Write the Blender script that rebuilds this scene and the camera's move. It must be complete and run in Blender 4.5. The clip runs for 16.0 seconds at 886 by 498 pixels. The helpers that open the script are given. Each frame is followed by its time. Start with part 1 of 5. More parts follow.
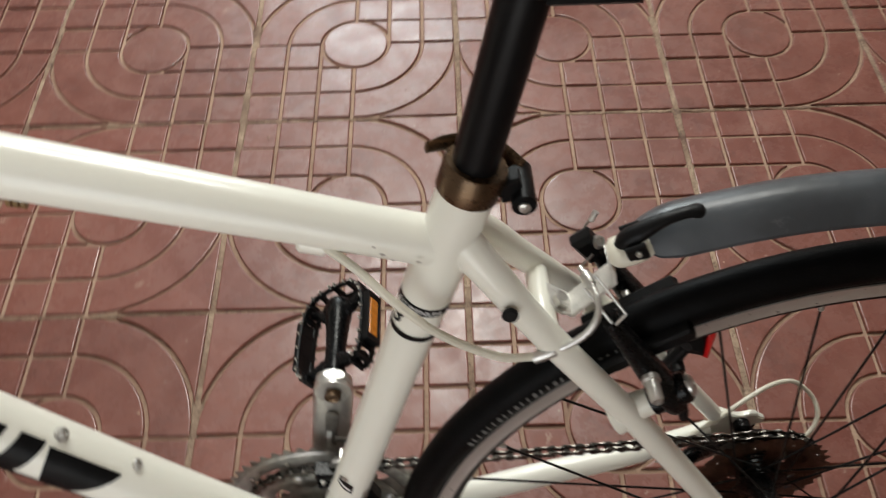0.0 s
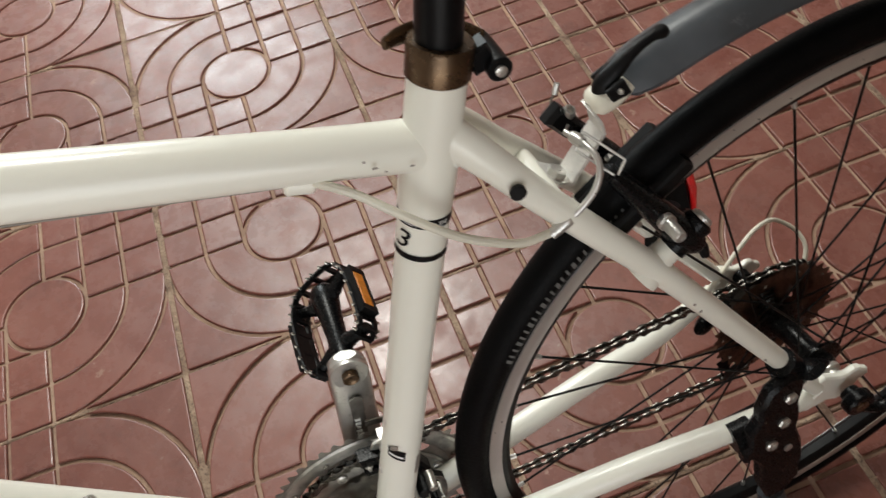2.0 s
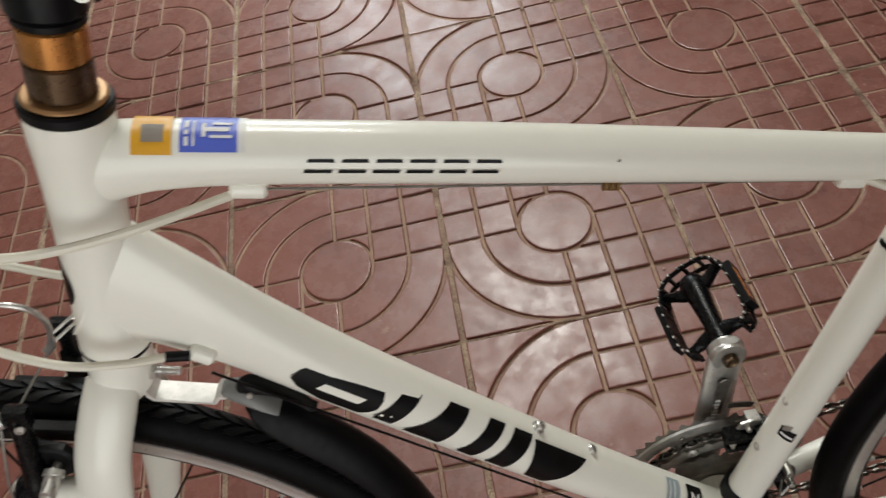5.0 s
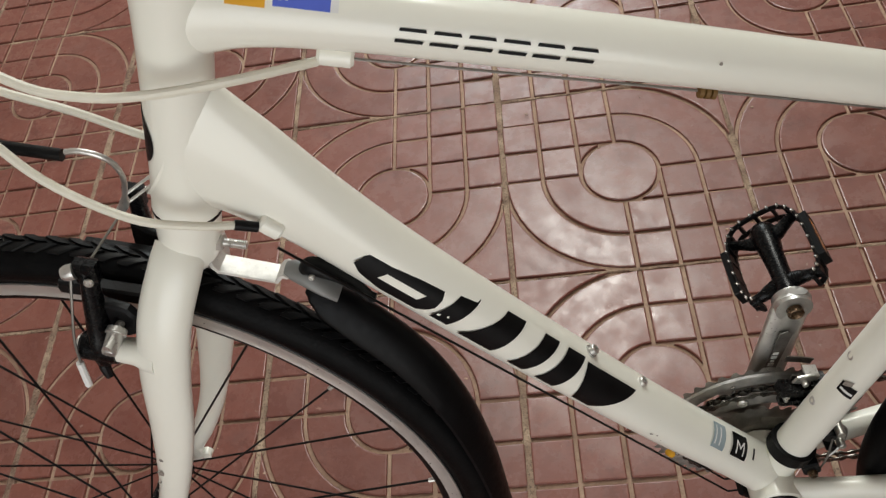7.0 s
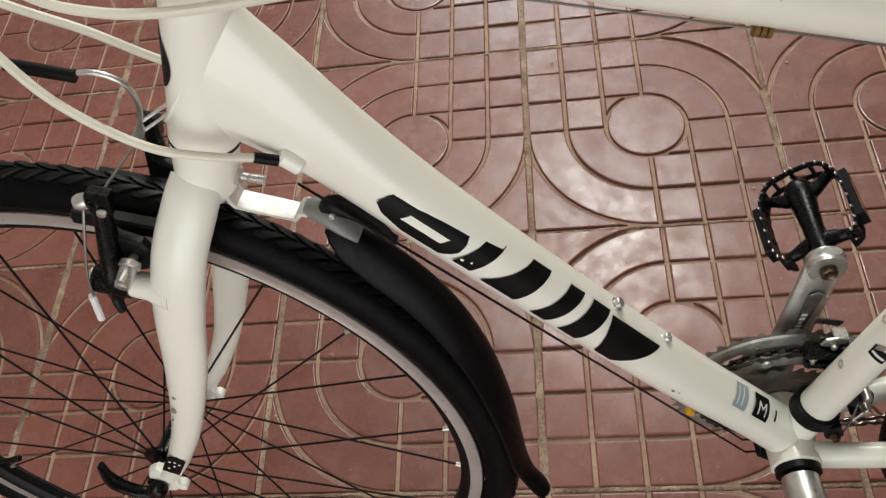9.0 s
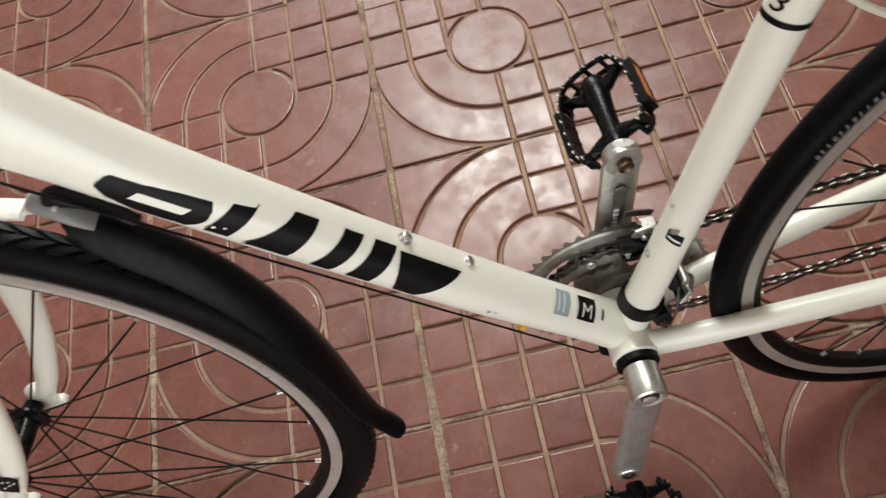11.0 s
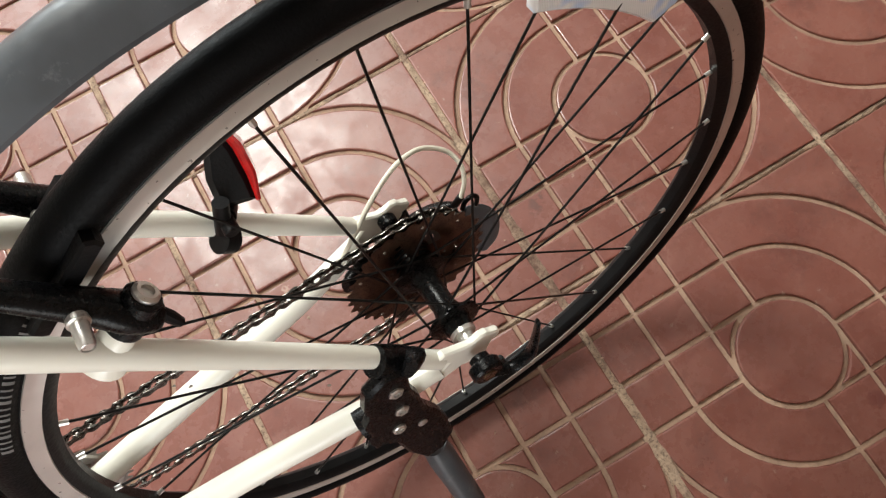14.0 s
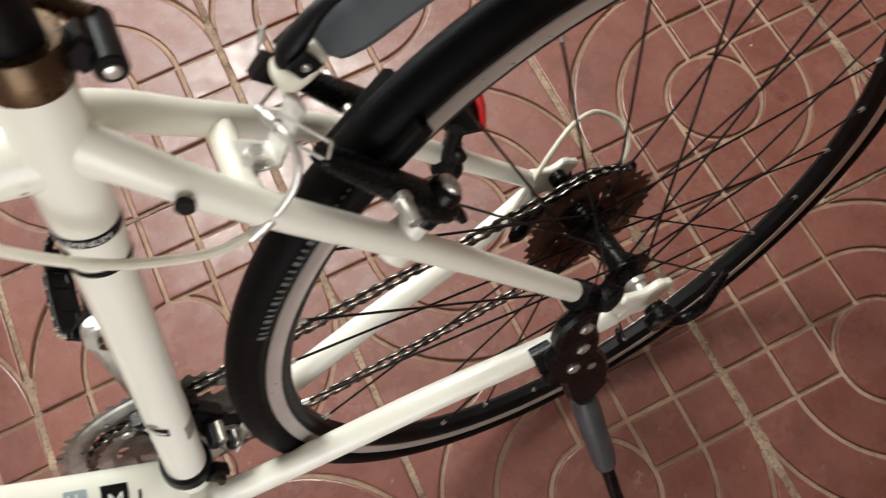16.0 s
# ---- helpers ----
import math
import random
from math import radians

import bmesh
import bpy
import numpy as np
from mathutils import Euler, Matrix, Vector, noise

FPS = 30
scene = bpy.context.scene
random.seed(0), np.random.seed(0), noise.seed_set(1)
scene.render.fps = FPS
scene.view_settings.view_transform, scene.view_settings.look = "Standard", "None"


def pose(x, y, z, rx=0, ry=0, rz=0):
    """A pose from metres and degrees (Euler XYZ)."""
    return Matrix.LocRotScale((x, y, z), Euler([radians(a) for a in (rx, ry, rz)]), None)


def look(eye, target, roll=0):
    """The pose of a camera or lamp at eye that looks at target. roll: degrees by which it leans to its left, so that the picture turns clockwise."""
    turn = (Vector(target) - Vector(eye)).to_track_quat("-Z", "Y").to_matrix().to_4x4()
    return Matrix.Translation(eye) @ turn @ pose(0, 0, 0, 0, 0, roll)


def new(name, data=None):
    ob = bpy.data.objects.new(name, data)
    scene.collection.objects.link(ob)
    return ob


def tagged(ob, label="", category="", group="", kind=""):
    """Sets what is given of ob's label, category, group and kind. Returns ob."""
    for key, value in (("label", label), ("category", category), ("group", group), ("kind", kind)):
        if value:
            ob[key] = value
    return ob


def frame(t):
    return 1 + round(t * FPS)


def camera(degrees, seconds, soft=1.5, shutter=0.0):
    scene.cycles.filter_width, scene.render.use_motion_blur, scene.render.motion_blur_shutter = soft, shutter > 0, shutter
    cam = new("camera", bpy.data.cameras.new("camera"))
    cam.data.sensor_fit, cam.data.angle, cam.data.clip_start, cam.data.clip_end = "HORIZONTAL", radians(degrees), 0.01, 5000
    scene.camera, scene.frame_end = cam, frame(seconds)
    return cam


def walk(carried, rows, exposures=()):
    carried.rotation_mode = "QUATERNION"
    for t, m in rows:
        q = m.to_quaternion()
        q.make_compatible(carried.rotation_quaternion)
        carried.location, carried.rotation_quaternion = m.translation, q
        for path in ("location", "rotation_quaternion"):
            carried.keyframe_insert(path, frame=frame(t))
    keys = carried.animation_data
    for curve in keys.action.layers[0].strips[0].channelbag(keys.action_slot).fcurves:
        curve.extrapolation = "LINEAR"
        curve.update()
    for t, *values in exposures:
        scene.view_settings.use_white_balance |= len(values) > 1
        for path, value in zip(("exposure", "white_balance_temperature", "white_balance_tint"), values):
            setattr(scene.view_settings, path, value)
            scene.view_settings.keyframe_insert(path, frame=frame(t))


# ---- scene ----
cam = camera(60.0, 16.0, 1.25, 0.4)
PATH = [
    (0, (0.362, -0.58, 1.052), (0.363, 0.513, -0.623), -1.5),
    (0.5, (0.289, -0.59, 1.04), (0.427, 0.634, -0.536), -6.4),
    (1, (0.277, -0.615, 1.035), (0.458, 0.594, -0.547), -9.4),
    (1.5, (0.281, -0.616, 1.023), (0.46, 0.547, -0.594), -11.2),
    (2, (0.309, -0.614, 1.004), (0.506, 0.481, -0.658), -12.0),
    (2.5, (0.346, -0.621, 0.985), (0.567, 0.409, -0.715), -12.4),
    (3, (0.363, -0.634, 0.972), (0.58, 0.359, -0.751), -13.4),
    (3.5, (0.34, -0.631, 0.991), (0.506, 0.38, -0.727), -14.9),
    (4, (0.255, -0.62, 1.041), (0.332, 0.473, -0.632), -16.3),
    (4.5, (0.138, -0.619, 1.075), (0.117, 0.541, -0.555), -16.6),
    (5, (0.063, -0.621, 1.091), (-0.037, 0.574, -0.51), -16.4),
    (5.2, (0.05, -0.63, 1.092), (-0.083, 0.574, -0.5), -16.4),
    (7.3, (0.037, -0.646, 1.06), (-0.207, 0.455, -0.593), -16.0),
    (7.5, (0.034, -0.644, 1.058), (-0.213, 0.448, -0.599), -15.7),
    (8, (0.027, -0.641, 1.058), (-0.231, 0.424, -0.616), -15.2),
    (8.2, (0.024, -0.641, 1.059), (-0.244, 0.416, -0.618), -15.4),
    (10.3, (0.099, -0.639, 1.018), (-0.148, 0.272, -0.746), -21.9),
    (10.5, (0.119, -0.641, 1.022), (-0.107, 0.255, -0.752), -22.5),
    (11, (0.148, -0.637, 1.013), (-0.014, 0.224, -0.785), -23.5),
    (11.5, (0.224, -0.637, 0.994), (0.135, 0.206, -0.817), -23.6),
    (12, (0.365, -0.637, 0.991), (0.362, 0.169, -0.84), -22.2),
    (12.5, (0.497, -0.599, 0.966), (0.594, 0.121, -0.897), -18.5),
    (13, (0.594, -0.547, 0.964), (0.718, 0.04, -0.944), -16.8),
    (13.5, (0.624, -0.546, 0.956), (0.767, 0.017, -0.958), -16.0),
    (14, (0.628, -0.551, 0.95), (0.786, 0.011, -0.963), -15.1),
    (14.5, (0.624, -0.543, 0.955), (0.794, 0.005, -0.961), -13.4),
    (15, (0.602, -0.54, 0.958), (0.791, 0.011, -0.956), -10.6),
    (15.5, (0.545, -0.538, 0.962), (0.743, 0.018, -0.949), -8.3),
    (16, (0.459, -0.54, 0.973), (0.656, 0.061, -0.924), -8.2),
]

EXPOSURES = [(0, 0.02), (1.0, 0.0), (3.0, 0.07), (4.0, -0.06), (5.0, -0.32), (7.5, -0.14), (8.0, -0.1), (10.5, 0.13), (11.5, 0.3), (12.5, 0.38), (13.5, 0.85), (15.0, 0.9), (16.0, 0.55)]
walk(cam, [(t, look(eye, target, roll)) for t, eye, target, roll in PATH], EXPOSURES)

# ---- light ----
world = bpy.data.worlds.new("world")
scene.world = world
world.use_nodes = True
sky = world.node_tree.nodes.new("ShaderNodeTexSky")
sky.sky_type, sky.sun_disc, sky.sun_elevation, sky.sun_rotation = "NISHITA", False, radians(40), radians(20)
back = world.node_tree.nodes["Background"]
world.node_tree.links.new(sky.outputs[0], back.inputs[0])
back.inputs[1].default_value = 0.1


def area_lamp(name, eye, target, sx, sy, watts, colour):
    data = bpy.data.lights.new(name, "AREA")
    data.shape, data.size, data.size_y, data.energy, data.color = "RECTANGLE", sx, sy, watts, colour
    ob = new(name, data)
    ob.matrix_world = look(eye, target)
    return ob


area_lamp("ceiling_lamp_light", (0.36, 1.66, 2.84), (0.36, 1.66, 0), 1.0, 1.1, 66, (0.975, 0.98, 0.915))
area_lamp("window_light", (0.02, 3.02, 1.62), (0.02, 0, 1.3), 1.05, 1.2, 42, (0.9, 0.985, 0.985))
# Unseen fill lamp, added in the south to brighten the bicycle's near side.
area_lamp("south_fill_light", (0.2, -3.02, 1.25), (0.2, 0, 1.0), 3.2, 2.3, 60, (1.0, 0.985, 0.95))
scene.view_settings.exposure = 0.0

# ---- materials ----
def node_mat(name):
    m = bpy.data.materials.new(name)
    m.use_nodes = True
    nt = m.node_tree
    return m, nt, nt.nodes["Principled BSDF"]


def link(nt, a, b):
    nt.links.new(a, b)


def add(nt, kind, **values):
    n = nt.nodes.new(kind)
    for key, v in values.items():
        n.inputs[key].default_value = v
    return n


def ramp(nt, fac, stops):
    n = nt.nodes.new("ShaderNodeValToRGB")
    e = n.color_ramp.elements
    while len(e) < len(stops):
        e.new(0.5)
    for el, (p, c) in zip(e, stops):
        el.position, el.color = p, (*c, 1) if len(c) == 3 else c
    link(nt, fac, n.inputs[0])
    return n.outputs[0]


def mixc(nt, fac, a, b, blend="MIX"):
    n = nt.nodes.new("ShaderNodeMix")
    n.data_type, n.blend_type = "RGBA", blend
    for src, i in ((fac, 0), (a, 6), (b, 7)):
        if isinstance(src, bpy.types.NodeSocket):
            link(nt, src, n.inputs[i])
        else:
            n.inputs[i].default_value = (*src, 1) if i else src
    return n.outputs[2]


def objco(nt):
    return nt.nodes.new("ShaderNodeTexCoord").outputs["Object"]


def noise_of(nt, scale, detail=3, rough=0.55, co=None):
    n = add(nt, "ShaderNodeTexNoise", Scale=scale, Detail=detail, Roughness=rough)
    link(nt, co if co is not None else objco(nt), n.inputs["Vector"])
    return n.outputs[0]


def bump(nt, bsdf, height, strength, distance):
    b = add(nt, "ShaderNodeBump", Strength=strength, Distance=distance)
    link(nt, height, b.inputs["Height"])
    link(nt, b.outputs[0], bsdf.inputs["Normal"])


def plain(name, colour, rough, metal=0.0, vary=0.12, scale=40, bumps=0.0, coat=0.0, dirt=None, spec=0.5, patchy=0.2):
    """A surface with fine variation of its colour and gloss, and a little relief."""
    m, nt, b = node_mat(name)
    n1, n2 = noise_of(nt, scale), noise_of(nt, scale * 9, 2)
    dark = tuple(c * (1 - vary) for c in colour)
    light = tuple(min(1, c * (1 + vary)) for c in colour)
    col = mixc(nt, ramp(nt, n1, [(0.35, (0, 0, 0)), (0.65, (1, 1, 1))]), dark, light)
    if dirt:
        col = mixc(nt, ramp(nt, noise_of(nt, scale * 2.3, 6, 0.7), [(0.6, (0, 0, 0)), (0.72, (1, 1, 1))]), col, dirt)
    link(nt, col, b.inputs["Base Color"])
    link(nt, ramp(nt, n2, [(0.3, (rough * (1 - patchy),) * 3), (0.7, (min(1, rough * (1 + patchy)),) * 3)]), b.inputs["Roughness"])
    b.inputs["Metallic"].default_value = metal
    b.inputs["Coat Weight"].default_value = coat
    b.inputs["Coat Roughness"].default_value = 0.08
    b.inputs["Specular IOR Level"].default_value = spec
    if bumps:
        bump(nt, b, n2, bumps, 0.001)
    return m


WHITE = plain("white_paint", (0.87, 0.862, 0.77), 0.3, vary=0.012, scale=12, coat=0.3, patchy=0.04)
CHIP = plain("chipped_paint", (0.25, 0.22, 0.19), 0.6)
DECAL = plain("black_decal", (0.004, 0.004, 0.0043), 0.4, vary=0.3, spec=0.14)
RUBBER = plain("tyre_rubber", (0.0022, 0.0022, 0.0024), 0.5, vary=0.3, scale=60, bumps=0.25, spec=0.08)
BLACK = plain("black_paint", (0.003, 0.003, 0.0034), 0.28, vary=0.3, scale=50, bumps=0.08, dirt=(0.012, 0.011, 0.01), spec=0.18)
SATIN = plain("black_plastic", (0.004, 0.004, 0.0044), 0.42, vary=0.3, scale=45, bumps=0.2, dirt=(0.012, 0.011, 0.01), spec=0.17)
POST = plain("black_anodised", (0.0035, 0.0035, 0.004), 0.35, 0.0, vary=0.2, scale=30, spec=0.17)
GREY = plain("grey_mudguard_plastic", (0.058, 0.066, 0.075), 0.36, vary=0.25, scale=22, bumps=0.1, dirt=(0.13, 0.135, 0.14), spec=0.5)
DARKG = plain("dark_mudguard_plastic", (0.0028, 0.0028, 0.0032), 0.4, vary=0.2, scale=22, bumps=0.2, spec=0.12)
SILVER = plain("silver_alloy", (0.62, 0.61, 0.58), 0.34, 0.85, vary=0.1, scale=60, bumps=0.1, dirt=(0.3, 0.28, 0.25))
TRACK = plain("machined_rim", (0.58, 0.555, 0.52), 0.34, 0.68, vary=0.08, scale=20)
STEEL = plain("dark_steel", (0.3, 0.285, 0.26), 0.36, 0.85, vary=0.25, scale=80, dirt=(0.05, 0.04, 0.035), bumps=0.15)
CHAINM = plain("chain_steel", (0.13, 0.12, 0.107), 0.26, 0.9, vary=0.5, scale=120, dirt=(0.02, 0.018, 0.015))
RINGM = plain("worn_ring_steel", (0.4, 0.385, 0.355), 0.36, 0.6, vary=0.25, scale=70, dirt=(0.12, 0.11, 0.1), bumps=0.15)
PIN = plain("bright_pin", (0.5, 0.48, 0.44), 0.25, 0.9)
RUST = plain("rusty_sprocket", (0.21, 0.135, 0.1), 0.3, 0.8, vary=0.3, scale=110, dirt=(0.035, 0.03, 0.028), bumps=0.2)
BRONZE = plain("bronze_anodised", (0.1, 0.062, 0.035), 0.3, 0.8, vary=0.25, scale=35)
COPPER = plain("orange_anodised", (0.45, 0.19, 0.05), 0.3, 0.75, vary=0.15, scale=35)
SPOKE = plain("black_spoke", (0.004, 0.004, 0.004), 0.35, 0.0, vary=0.2, spec=0.2)
HOUSING = plain("white_cable_housing", (0.72, 0.69, 0.58), 0.4, vary=0.06, scale=30)
WIRE = plain("bare_cable", (0.25, 0.24, 0.22), 0.4, 0.8)
AMBER = plain("amber_reflector", (0.6, 0.2, 0.015), 0.2, vary=0.15, scale=200, coat=0.6)
RED = plain("red_lens", (0.55, 0.015, 0.015), 0.18, vary=0.15, scale=150, coat=0.7)
YELLOW = plain("yellow_sticker", (0.75, 0.38, 0.02), 0.4, vary=0.05)
BLUE = plain("blue_sticker", (0.09, 0.14, 0.6), 0.4, vary=0.05)
PRINT = plain("white_print", (0.75, 0.75, 0.73), 0.45, vary=0.08)
PALEBLUE = plain("pale_blue_print", (0.3, 0.37, 0.4), 0.45, vary=0.1)
HINGE = plain("grey_hinge_plastic", (0.2, 0.2, 0.19), 0.45, vary=0.1)
CRUMB = plain("mortar_crumb", (0.45, 0.3, 0.22), 0.8, vary=0.4, scale=60)
STRIP = plain("bare_steel_strip", (0.72, 0.7, 0.66), 0.55, 0.5, vary=0.12, scale=90, dirt=(0.45, 0.42, 0.38))
TAN = plain("tan_alloy", (0.42, 0.24, 0.11), 0.35, 0.6, vary=0.1, scale=30)
BRASS = plain("brown_rubber", (0.16, 0.085, 0.02), 0.5, vary=0.2)
TREAD = plain("tread_rubber", (0.003, 0.003, 0.0033), 0.42, vary=0.3, scale=60, spec=0.2)


def tile_material():
    """Red-brown cement tile: worn and polished faces, pale dust left in the grooves."""
    m, nt, b = node_mat("red_cement_tile")
    co = nt.nodes.new("ShaderNodeNewGeometry").outputs["Position"]
    rnd = nt.nodes.new("ShaderNodeObjectInfo").outputs["Random"]
    big, mid, fine = noise_of(nt, 2.1, 4, 0.6, co), noise_of(nt, 17, 5, 0.62, co), noise_of(nt, 170, 4, 0.65, co)
    col = mixc(nt, ramp(nt, big, [(0.3, (0, 0, 0)), (0.7, (1, 1, 1))]), (0.15, 0.041, 0.029), (0.225, 0.079, 0.056))
    tone = ramp(nt, rnd, [(0.0, (0.86, 0.84, 0.84)), (1.0, (1.1, 1.08, 1.08))])
    col = mixc(nt, 1.0, col, tone, "MULTIPLY")
    col = mixc(nt, ramp(nt, mid, [(0.35, (0, 0, 0)), (0.7, (0.45, 0.45, 0.45))]), col, (0.255, 0.09, 0.062))
    col = mixc(nt, ramp(nt, fine, [(0.54, (0, 0, 0)), (0.7, (0.22, 0.22, 0.22))]), col, (0.1, 0.026, 0.02))
    worn = ramp(nt, noise_of(nt, 9, 7, 0.75, co), [(0.56, (0, 0, 0)), (0.7, (0.5, 0.5, 0.5))])
    col = mixc(nt, worn, col, (0.28, 0.13, 0.1))
    spot = nt.nodes.new("ShaderNodeTexVoronoi")
    spot.inputs["Scale"].default_value = 7.5
    warp = mixc(nt, 0.06, co, noise_of(nt, 60, 3, 0.6, co), "ADD")
    link(nt, warp, spot.inputs["Vector"])
    col = mixc(nt, ramp(nt, spot.outputs["Distance"], [(0.035, (0.7, 0.7, 0.7)), (0.06, (0, 0, 0))]), col, (0.4, 0.25, 0.19))
    dark = nt.nodes.new("ShaderNodeTexVoronoi")
    dark.inputs["Scale"].default_value = 3.7
    link(nt, warp, dark.inputs["Vector"])
    col = mixc(nt, ramp(nt, dark.outputs["Distance"], [(0.025, (0.6, 0.6, 0.6)), (0.05, (0, 0, 0))]), col, (0.06, 0.03, 0.026))
    chip = nt.nodes.new("ShaderNodeTexVoronoi")
    chip.inputs["Scale"].default_value = 26
    link(nt, mixc(nt, 0.02, co, noise_of(nt, 150, 3, 0.6, co), "ADD"), chip.inputs["Vector"])
    col = mixc(nt, ramp(nt, chip.outputs["Distance"], [(0.04, (0.6, 0.6, 0.6)), (0.07, (0, 0, 0))]), col, (0.4, 0.29, 0.24))
    scuff = ramp(nt, noise_of(nt, 5.5, 8, 0.8, co), [(0.38, (0.35, 0.35, 0.35)), (0.46, (0, 0, 0))])
    col = mixc(nt, scuff, col, (0.085, 0.03, 0.024))
    drip = nt.nodes.new("ShaderNodeTexVoronoi")
    drip.inputs["Scale"].default_value = 5.2
    link(nt, mixc(nt, 0.03, co, noise_of(nt, 45, 3, 0.6, co), "ADD"), drip.inputs["Vector"])
    col = mixc(nt, ramp(nt, drip.outputs["Distance"], [(0.045, (0.55, 0.55, 0.55)), (0.065, (0, 0, 0))]), col, (0.1, 0.014, 0.012))
    scrape = nt.nodes.new("ShaderNodeMapping")
    scrape.inputs["Scale"].default_value = (9.0, 60.0, 1.0)
    scrape.inputs["Rotation"].default_value = (0, 0, 0.6)
    link(nt, co, scrape.inputs["Vector"])
    col = mixc(nt, ramp(nt, noise_of(nt, 1.0, 6, 0.7, scrape.outputs[0]), [(0.66, (0, 0, 0)), (0.74, (0.4, 0.4, 0.4))]), col, (0.36, 0.22, 0.17))
    link(nt, col, b.inputs["Base Color"])
    link(nt, ramp(nt, mid, [(0.3, (0.36,) * 3), (0.72, (0.6,) * 3)]), b.inputs["Roughness"])
    field = nt.nodes.new("ShaderNodeNewGeometry").outputs["Random Per Island"]
    gloss = ramp(nt, noise_of(nt, 21, 6, 0.72, co), [(0.36, (0.25,) * 3), (0.6, (0.85,) * 3)])
    gloss = mixc(nt, 1.0, gloss, ramp(nt, field, [(0.0, (0.5,) * 3), (1.0, (1.3,) * 3)]), "MULTIPLY")
    link(nt, gloss, b.inputs["Coat Weight"])
    b.inputs["Coat IOR"].default_value = 1.58
    link(nt, ramp(nt, noise_of(nt, 30, 5, 0.7, co), [(0.3, (0.14,) * 3), (0.7, (0.42,) * 3)]), b.inputs["Coat Roughness"])
    bump(nt, b, mixc(nt, 0.35, mid, fine), 0.36, 0.0015)
    return m


def grout_material():
    m, nt, b = node_mat("dusty_groove")
    co = nt.nodes.new("ShaderNodeNewGeometry").outputs["Position"]
    n1, n2 = noise_of(nt, 6, 5, 0.65, co), noise_of(nt, 120, 4, 0.7, co)
    col = mixc(nt, ramp(nt, n1, [(0.32, (0, 0, 0)), (0.68, (1, 1, 1))]), (0.27, 0.165, 0.115), (0.5, 0.35, 0.25))
    col = mixc(nt, ramp(nt, n2, [(0.5, (0, 0, 0)), (0.75, (0.6, 0.6, 0.6))]), col, (0.16, 0.1, 0.075))
    link(nt, col, b.inputs["Base Color"])
    b.inputs["Roughness"].default_value = 0.85
    bump(nt, b, n2, 0.5, 0.002)
    return m


def mortar_material():
    """Sandy mortar rubbed into the joints between the tiles, broken and grubby."""
    m, nt, b = node_mat("sandy_mortar")
    co = nt.nodes.new("ShaderNodeNewGeometry").outputs["Position"]
    n1, n2 = noise_of(nt, 13, 7, 0.75, co), noise_of(nt, 260, 4, 0.7, co)
    col = mixc(nt, ramp(nt, n1, [(0.36, (0, 0, 0)), (0.64, (1, 1, 1))]), (0.15, 0.085, 0.06), (0.55, 0.41, 0.29))
    col = mixc(nt, ramp(nt, n2, [(0.5, (0, 0, 0)), (0.66, (0.8, 0.8, 0.8))]), col, (0.07, 0.04, 0.028))
    link(nt, col, b.inputs["Base Color"])
    b.inputs["Roughness"].default_value = 0.9
    bump(nt, b, n2, 0.8, 0.003)
    return m


TILE, GROUT, MORTAR = tile_material(), grout_material(), mortar_material()
# Dark, so that the added shading wall bounces little light.
SHADE_WALL = plain("shade_wall_brown", (0.2, 0.14, 0.105), 0.8, vary=0.08, scale=2, bumps=0.2)
PLASTER = plain("white_plaster", (0.7, 0.69, 0.66), 0.85, vary=0.06, scale=2, bumps=0.2)

# ---- mesh helpers ----
def part(name, bm, material, parent, label="", smooth=True):
    """Links a bmesh as one mesh object under a thing or a part."""
    bmesh.ops.recalc_face_normals(bm, faces=bm.faces)
    me = bpy.data.meshes.new(name)
    bm.to_mesh(me)
    bm.free()
    me.materials.append(material)
    if smooth:
        for p in me.polygons:
            p.use_smooth = True
        me.set_sharp_from_angle(angle=radians(35))
    ob = new(name, me)
    ob.parent = parent
    if label:
        tagged(ob, label)
    return ob


def again(name, source, parent, m, label=""):
    """Another object on the same mesh."""
    ob = new(name, source.data)
    ob.parent = parent
    ob.matrix_local = m
    if label:
        tagged(ob, label)
    return ob


def V(x, y, z):
    return Vector((x, y, z))


def spline(pts, steps=6):
    """Points on a smooth line through the given ones (tuples of any length)."""
    p = [np.array(q, float) for q in pts]
    p = [2 * p[0] - p[1]] + p + [2 * p[-1] - p[-2]]
    out = []
    for a, b, c, d in zip(p, p[1:], p[2:], p[3:]):
        for k in range(steps):
            t = k / steps
            out.append(0.5 * (2 * b + (c - a) * t + (2 * a - 5 * b + 4 * c - d) * t * t + (3 * b - a - 3 * c + d) * t ** 3))
    out.append(p[-2])
    return out


def ring_faces(bm, a, b):
    n = len(a)
    for i in range(n):
        bm.faces.new((a[i], a[(i + 1) % n], b[(i + 1) % n], b[i]))


